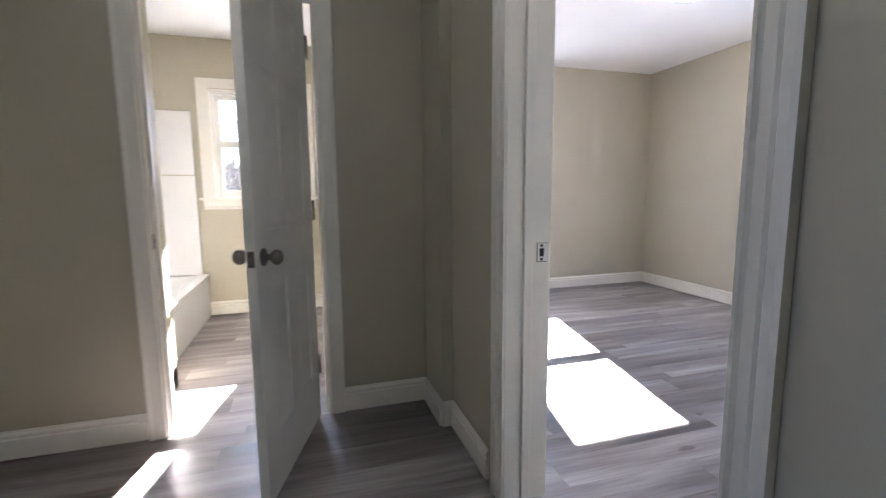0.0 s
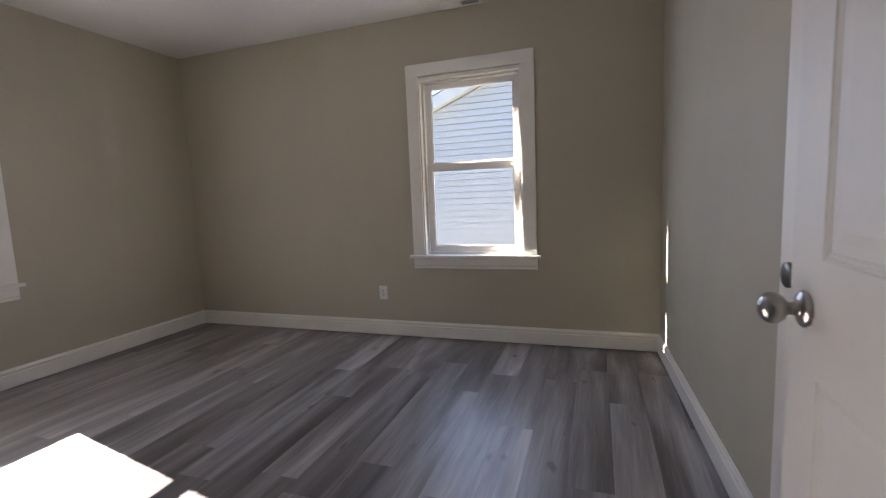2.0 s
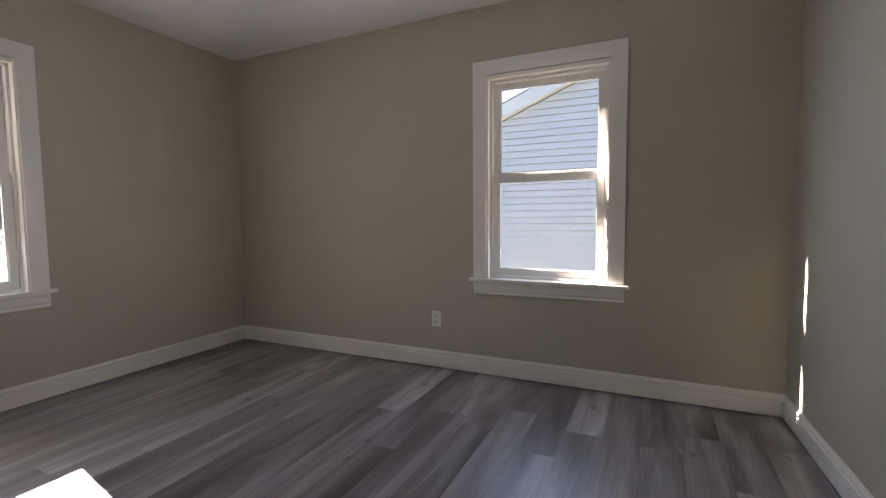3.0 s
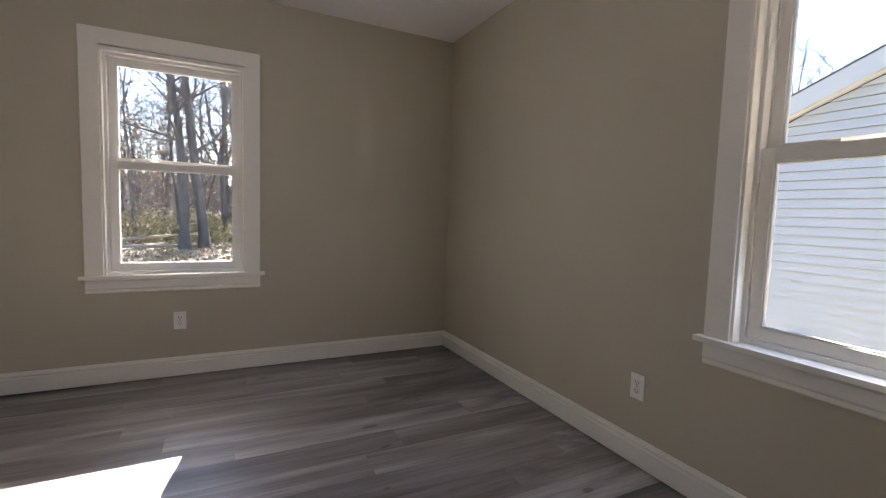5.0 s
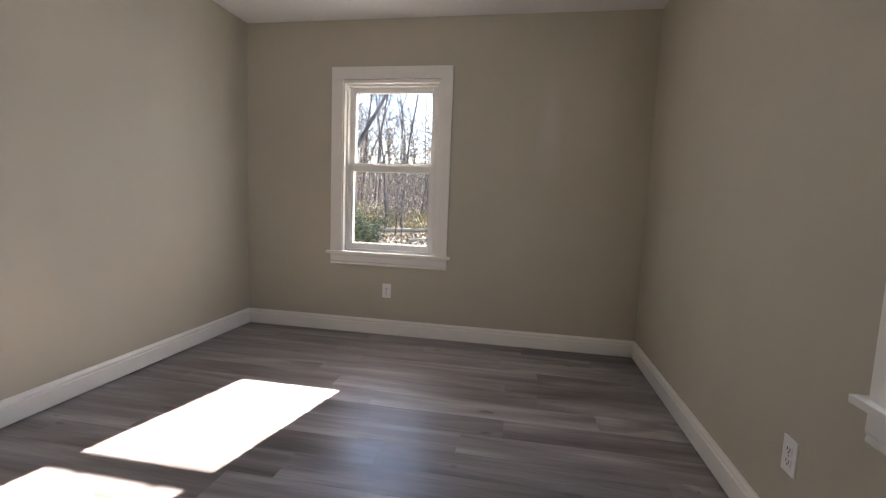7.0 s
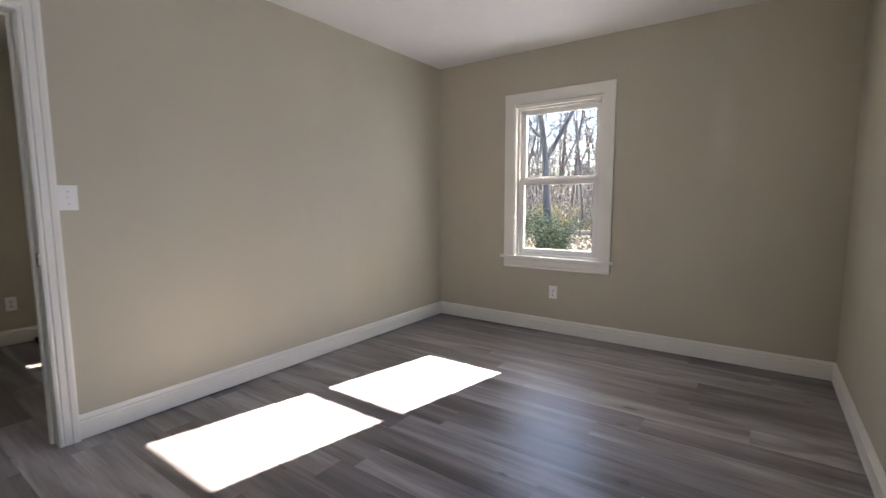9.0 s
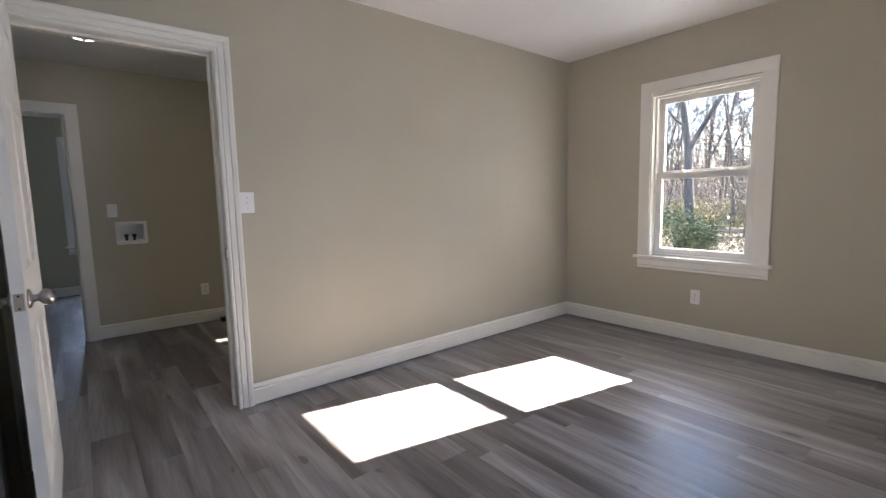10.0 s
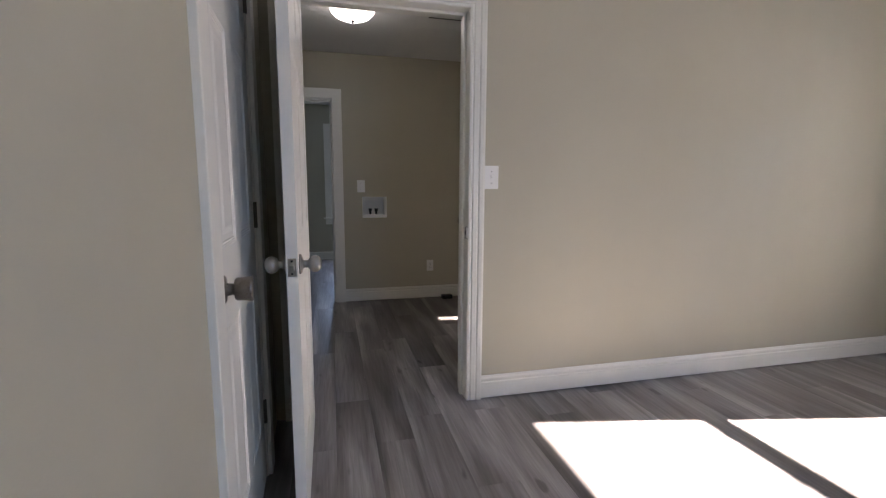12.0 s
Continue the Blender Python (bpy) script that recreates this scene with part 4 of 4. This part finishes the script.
def blades(name, count, area, size, mat, label, category, flat=0.25):
    """Many small leaves or blades in one mesh."""
    v, f = [], []
    for k in range(count):
        x, y, z = area()
        w, tilt, h = rng.uniform(0, 6.28), rng.uniform(-0.6, 0.6), rng.uniform(*size)
        dx, dy = math.cos(w), math.sin(w)
        wd = h * flat
        o = len(v)
        px, py = -dy * tilt * h + rng.uniform(-.2, .2) * h, dx * tilt * h
        up = h * (1 - abs(tilt) * 0.5)
        v += [(x - dx * wd * 0.5, y - dy * wd * 0.5, z + up * 0.3), (x + dx * wd * 0.5, y + dy * wd * 0.5, z + up * 0.35), (x + px, y + py, z + up), (x - px * 0.2, y - py * 0.2, z)]
        f.append((o, o + 3, o + 1, o + 2))
    me = bpy.data.meshes.new(name)
    me.from_pydata(v, [], f)
    me.materials.append(mat)
    return tagged(new(name, me), label, category, kind="stuff")


def field(x0, x1, y0, y1, lift=0.0):
    def pick():
        y = rng.uniform(y0, y1)
        x = rng.uniform(x0 - 0.45 * (y - y0), x1 + 0.1 * (y - y0))
        return x, y, ground_z(x, y) + lift
    return pick


blades("dry_grass", 20000, field(-12, 5, 19, 36), (0.12, 0.6), STRAW, "dry straw-coloured grass at the wood's edge", "grass", 0.09)
def under_woods():
    y = rng.uniform(18, 30)
    x = rng.uniform(-13 - 0.45 * (y - 18), 3.5)
    lump = 0.55 + 0.9 * noise.noise(Vector((x * 0.5, y * 0.5, 3)))
    return x, y, ground_z(x, y) + max(0.0, lump) * rng.uniform(0, 1.15) ** 1.6


blades("undergrowth", 26000, under_woods, (0.07, 0.26), OLIVE, "yellow-green undergrowth below the trees", "undergrowth", 0.45)
blades("short_grass", 16000, field(-9, 5, 5, 20), (0.05, 0.16), STRAW, "short dry grass on the clearing", "grass", 0.2)
blades("dead_leaves", 16000, field(-9, 5, 5, 30), (0.06, 0.13), DEADLEAF, "fallen brown leaves on the ground", "leaves", 0.8)


def canopy_leaves():
    y = rng.uniform(16, 40)
    x = rng.uniform(-3 - 0.5 * y, 3)
    return x, y, ground_z(x, y) + rng.uniform(0.5, 5.5)


blades("clinging_leaves", 14000, canopy_leaves, (0.05, 0.13), DEADLEAF, "dead leaves still clinging to low branches", "leaves", 0.8)


def shrub(x, y, rx, rz, count, label, mat=None):
    s = thing("evergreen_shrub", pose(x, y, ground_z(x, y)), label, "shrub", "evergreen shrubs")
    tb = Tubes()
    v, f = [], []
    for k in range(26):
        w = rng.uniform(0, 6.28)
        tip = rng.uniform(0.5, 1.0)
        bp, br = grow(Vector((0, 0, 0)), Vector((math.cos(w) * rx, math.sin(w) * rx, rz * rng.uniform(0.5, 1.5))), tip * math.hypot(rx, rz), 0.018, 5, 0.2, 0.02, rng)
        tb.add(bp, br, 4)
        for j in range(count // 26):
            i = rng.randrange(2, 6)
            c = bp[i] + Vector((rng.gauss(0, 1), rng.gauss(0, 1), rng.gauss(0, 1))) * 0.13 * rx
            a = Vector((rng.uniform(-1, 1), rng.uniform(-1, 1), rng.uniform(-.5, .8))).normalized() * rng.uniform(0.04, 0.085)
            e = a.orthogonal().normalized() * rng.uniform(0.014, 0.03)
            o = len(v)
            v += [tuple(c - a), tuple(c + e), tuple(c + a), tuple(c - e)]
            f.append((o, o + 1, o + 2, o + 3))
    new("stems", tb.mesh("stems", TWIG)).parent = s
    me = bpy.data.meshes.new("foliage")
    me.from_pydata(v, [], f)
    me.materials.append(mat or LEAF)
    fo = new("foliage", me)
    fo.parent = s
    tagged(fo, "small dark green leaves")


shrub(-2.3, 8.9, 0.85, 1.15, 3400, "dark green evergreen shrub near the house")
shrub(-4.5, 10.5, 1.1, 1.1, 2000, "dark green evergreen shrub under the forked tree")
shrub(-6.6, 14.5, 1.1, 1.0, 1600, "evergreen shrub at the wood's edge")
shrub(-0.6, 20.0, 1.3, 1.0, 2600, "yellow-green shrub at the wood's edge", OLIVE)
shrub(-6.5, 22.0, 1.5, 1.2, 2600, "yellow-green shrub at the wood's edge", OLIVE)


def fallen_log(x, y, turn, length, rad):
    tb = Tubes()
    p, q = grow(Vector((0, 0, rad * 0.7)), Vector((1, 0, 0)), length, rad, 7, 0.06, 0.0, rng)
    tb.add(p, [max(rad * 0.35, v) for v in q], 8)
    ob = new("fallen_log", tb.mesh("fallen_log", LOG))
    ob.matrix_basis = pose(x, y, ground_z(x, y), 0, 0, turn)
    tagged(ob, "bleached fallen log lying in dry grass", "log", "fallen logs")


for a in ((-2.0, 13.0, 76, 6.0, 0.085), (-4.4, 17.0, 12, 5.5, 0.13), (-4.6, 20.5, -4, 3.2, 0.16), (-1.5, 15.5, 20, 3.0, 0.09), (-7.5, 19.0, 8, 4.0, 0.12)):
    fallen_log(*a)

# hazy line of woods at the horizon
v, f = [], []
for k in range(721):
    ang = radians(-20 + 200 * k / 720)
    top = 7.5 + 3.5 * noise.noise(Vector((k * 0.11, 0, 0))) + 2.2 * noise.noise(Vector((k * 0.6, 5, 0))) + rng.uniform(-0.5, 0.5)
    for z in (-2.0, top):
        v.append((100 * math.cos(ang), 100 * math.sin(ang), z))
for k in range(720):
    f.append((2 * k, 2 * k + 2, 2 * k + 3, 2 * k + 1))
me = bpy.data.meshes.new("backdrop")
me.from_pydata(v, [], f)
me.materials.append(HAZE)
tagged(new("backdrop", me), "hazy grey-brown line of far woods", "backdrop", kind="structure")

# ---- neighbouring house ----
HX, HY, HZ, EXPO = 8.0, 0.07, -0.26, 0.114
HALFW, RIDGE = 4.07, -4.0
EAVE, SLOPE = 2.36, 0.408
house = thing("neighbour_house", pose(0, 0, 0), "white vinyl-sided house with a low gable roof and cream soffit", "house")
wall_h = part("wall", boxes((HX + 0.02, RIDGE - HALFW, HZ, HX + 8.0, HY - 0.02, EAVE)), SIDING, house)
bm = bmesh.new()
for x in (HX + 0.02, HX + 8.0):
    bm.verts.new((x, HY - 0.02, EAVE)); bm.verts.new((x, RIDGE, EAVE + SLOPE * HALFW)); bm.verts.new((x, RIDGE - HALFW, EAVE))
bm.verts.ensure_lookup_table()
for f in ((0, 1, 2), (3, 5, 4), (0, 3, 4, 1), (1, 4, 5, 2), (0, 2, 5, 3)):
    bm.faces.new([bm.verts[i] for i in f])
part("gable", bm, SIDING, house)
part("foundation", boxes((HX + 0.05, RIDGE - HALFW + 0.05, GROUND - 0.2, HX + 7.9, HY - 0.05, HZ)), BLOCK, house, "tan parged foundation")
part("corner_board", boxes((HX - 0.022, HY - 0.09, HZ, HX + 0.02, HY + 0.005, EAVE + 0.02), (HX + 0.02, HY - 0.02, HZ, HX + 0.09, HY + 0.005, EAVE + 0.02), bevel=0.003), SIDING, house)
for sgn in (1, -1):
    a = math.degrees(math.atan(SLOPE)) * -sgn
    ln = (HALFW + 0.42) / math.cos(math.atan(SLOPE))
    m0 = pose(HX, RIDGE, EAVE + SLOPE * HALFW + 0.10, a, 0, 0)
    y0, y1 = (0, ln) if sgn > 0 else (-ln, 0)
    part("roof", boxes((-0.21, y0, 0.12, 8.4, y1, 0.138)), SHINGLE, house, "grey shingle roof", at=m0)
    part("rake_board", boxes((-0.20, y0, -0.09, -0.175, y1, 0.119), bevel=0.003), SIDING, house, "white rake board", at=m0)
    so = part("soffit", boxes((-0.1745, y0, -0.075, 0.02, y1, -0.06)), SOFFIT, house, "cream vinyl soffit with vent slots", at=m0)
    for k in range(14):
        yk = y0 + (k + 0.5) * ln / 14
        part("vent_slot", boxes((-0.15, yk - 0.03, -0.079, -0.138, yk + 0.03, -0.0755)), SLOT, so)
# lapped siding courses on the wall that faces the window
k = 0
while True:
    z0 = HZ + k * EXPO
    if z0 + EXPO > EAVE + SLOPE * (HALFW - 0.3):
        break
    bm = bmesh.new()
    pts = [(0.018, 0.003), (-0.022, 0.003), (-0.026, 0.0), (0.006, EXPO - 0.006), (0.018, EXPO - 0.006)]
    halves = [HALFW - 0.09 - max(0.0, (z0 + q - EAVE - 0.035) / SLOPE) for p, q in pts]
    va = [bm.verts.new((HX + p, RIDGE - h, z0 + q)) for (p, q), h in zip(pts, halves)]
    vb = [bm.verts.new((HX + p, RIDGE + h, z0 + q)) for (p, q), h in zip(pts, halves)]
    for i in range(5):
        bm.faces.new((va[i], vb[i], vb[(i + 1) % 5], va[(i + 1) % 5]))
    bm.faces.new(va[::-1]); bm.faces.new(vb)
    bmesh.ops.recalc_face_normals(bm, faces=bm.faces)
    part("siding_board", bm, SIDING, house)
    k += 1

# porch at the house's north side
porch = thing("porch", pose(0, 0, 0), "white wooden porch with square posts and a baluster rail", "porch")
for j in range(24):
    part("deck_board", boxes((HX + 1.0 + j * 0.14, HY + 0.02, -0.34, HX + 1.135 + j * 0.14, 3.4, -0.30)), DECK, porch)
part("skirt", boxes((HX + 0.98, HY + 0.02, GROUND - 0.2, HX + 1.02, 3.4, -0.345)), DECK, porch)
for x, y in ((HX + 1.1, 3.3), (10.6, 1.55), (11.9, 3.3), (HX + 4.2, 1.6)):
    part("post", boxes((x - 0.055, y - 0.055, -0.30, x + 0.055, y + 0.055, 2.02), bevel=0.006), TRIM, porch)
part("beam", boxes((HX + 0.9, 1.45, 2.02, HX + 4.4, 1.62, 2.2)), TRIM, porch)
part("beam", boxes((10.5, 1.62, 2.02, 10.68, 3.4, 2.2)), TRIM, porch)
part("porch_roof", boxes((HX + 0.8, HY + 0.3, 2.22, HX + 4.6, 3.6, 2.28)), SHINGLE, porch)
for z in (-0.2, 0.63):
    part("rail", boxes((10.56, 1.6, z, 10.64, 3.3, z + 0.06), bevel=0.004), TRIM, porch)
for j in range(13):
    part("baluster", boxes((10.58, 1.68 + j * 0.125, -0.14, 10.62, 1.72 + j * 0.125, 0.63)), TRIM, porch)

grill = thing("barbecue_grill", pose(11.7, 2.35, -0.30, 0, 0, 20), "dark barbecue grill with a grey lid on the porch", "grill")
part("firebox", boxes((-0.3, -0.45, 0.55, 0.3, 0.45, 0.8), bevel=0.03), BLACK, grill)
part("lid", moved(lathe([(-0.45, 0), (-0.45, 0.27), (-0.42, 0.3), (0.42, 0.3), (0.45, 0.27), (0.45, 0)], 24), pose(0, 0, 0.8)), SHINGLE, grill, "grey rounded lid")
part("handle", boxes((-0.36, -0.3, 0.93, -0.33, 0.3, 0.96), bevel=0.005), NICKEL, grill)
for x in (-0.25, 0.25):
    for y in (-0.4, 0.4):
        part("leg", boxes((x - 0.02, y - 0.02, 0, x + 0.02, y + 0.02, 0.55)), BLACK, grill)

meter = thing("gas_meter", pose(HX - 0.10, -0.42, GROUND - 0.10), "blue-grey gas meter with pale bent pipes by the foundation", "meter")
part("body", moved(lathe([(-0.07, 0), (-0.07, 0.07), (-0.06, 0.082), (0.06, 0.082), (0.07, 0.07), (0.07, 0)], 20), pose(0, 0, 0.38)), METER, meter, "blue-grey painted meter body")
part("cap", moved(lathe([(0, 0), (0, 0.045), (0.03, 0.04), (0.034, 0)], 16), pose(0, 0, 0.455, 90, 0, 0)), METER, meter)
part("dial", moved(lathe([(0, 0), (0, 0.045), (0.02, 0.045), (0.022, 0)], 18), pose(-0.075, 0, 0.39, 0, 0, 90)), PIPE, meter)


def bent_pipe(points, radius):
    """A round pipe along a few corner points."""
    tb = Tubes()
    tb.add([Vector(p) for p in points], [radius] * len(points), 10)
    me = tb.mesh("pipe", PIPE)
    ob = new("pipe", me)
    ob.parent = meter


bent_pipe([(0, -0.05, 0.36), (0, -0.06, 0.24), (0, -0.10, 0.20), (0, -0.20, 0.19), (0, -0.25, 0.22), (0, -0.31, 0.24), (0, -0.36, 0.19), (0, -0.37, 0.0)], 0.017)
bent_pipe([(0, 0.05, 0.36), (0, 0.06, 0.22), (0, 0.06, 0.0)], 0.017)
bent_pipe([(0, -0.37, 0.18), (0, -0.44, 0.20), (0, -0.50, 0.26), (0, -0.56, 0.24), (0.05, -0.60, 0.20)], 0.014)

# ---- floor planks ----
PW, PL = 0.178, 1.22


def plank_mesh():
    bm = bmesh.new()
    e, h = 0.00015, 0.0075
    a = [bm.verts.new(p) for p in ((0.00015, 0.00015, -h), (PL - 0.00015, 0.00015, -h), (PL - 0.00015, PW - 0.00015, -h), (0.00015, PW - 0.00015, -h))]
    c = [bm.verts.new(p) for p in ((0.00015, 0.00015, -e), (PL - 0.00015, 0.00015, -e), (PL - 0.00015, PW - 0.00015, -e), (0.00015, PW - 0.00015, -e))]
    d = [bm.verts.new(p) for p in ((e * 2, e * 2, 0), (PL - e * 2, e * 2, 0), (PL - e * 2, PW - e * 2, 0), (e * 2, PW - e * 2, 0))]
    for p, q in ((a, c), (c, d)):
        for k in range(4):
            j = (k + 1) % 4
            bm.faces.new((p[k], p[j], q[j], q[k]))
    bm.faces.new(d)
    return mesh_of("plank", bm, PLANK)


floor_ob = bpy.data.objects["floor"]
me = plank_mesh()
prng = random.Random(3)
y = -6.05
while y < 0.02:
    off = prng.uniform(0, PL)
    if y > -4.45:
        x = FAR_W - off
        while x < EAST + 0.02:
            x0, x1 = max(x, FAR_W), min(x + PL, EAST + 0.03)
            if x1 - x0 > 0.05 and not (x1 < -2.45 and y > -2.4):
                p = new("plank", me)
                p.parent = floor_ob
                p.location = (x0, y, 0)
                p.scale = ((x1 - x0) / PL, 1, 1)
            x += PL
    y += PW
structure("floor_hall_end", boxes((FAR_W, -6.1, -0.0075, 0, -4.455 + 0.0, -0.001)), PLANK, "grey-brown plank floor at the hall's end", "floor")
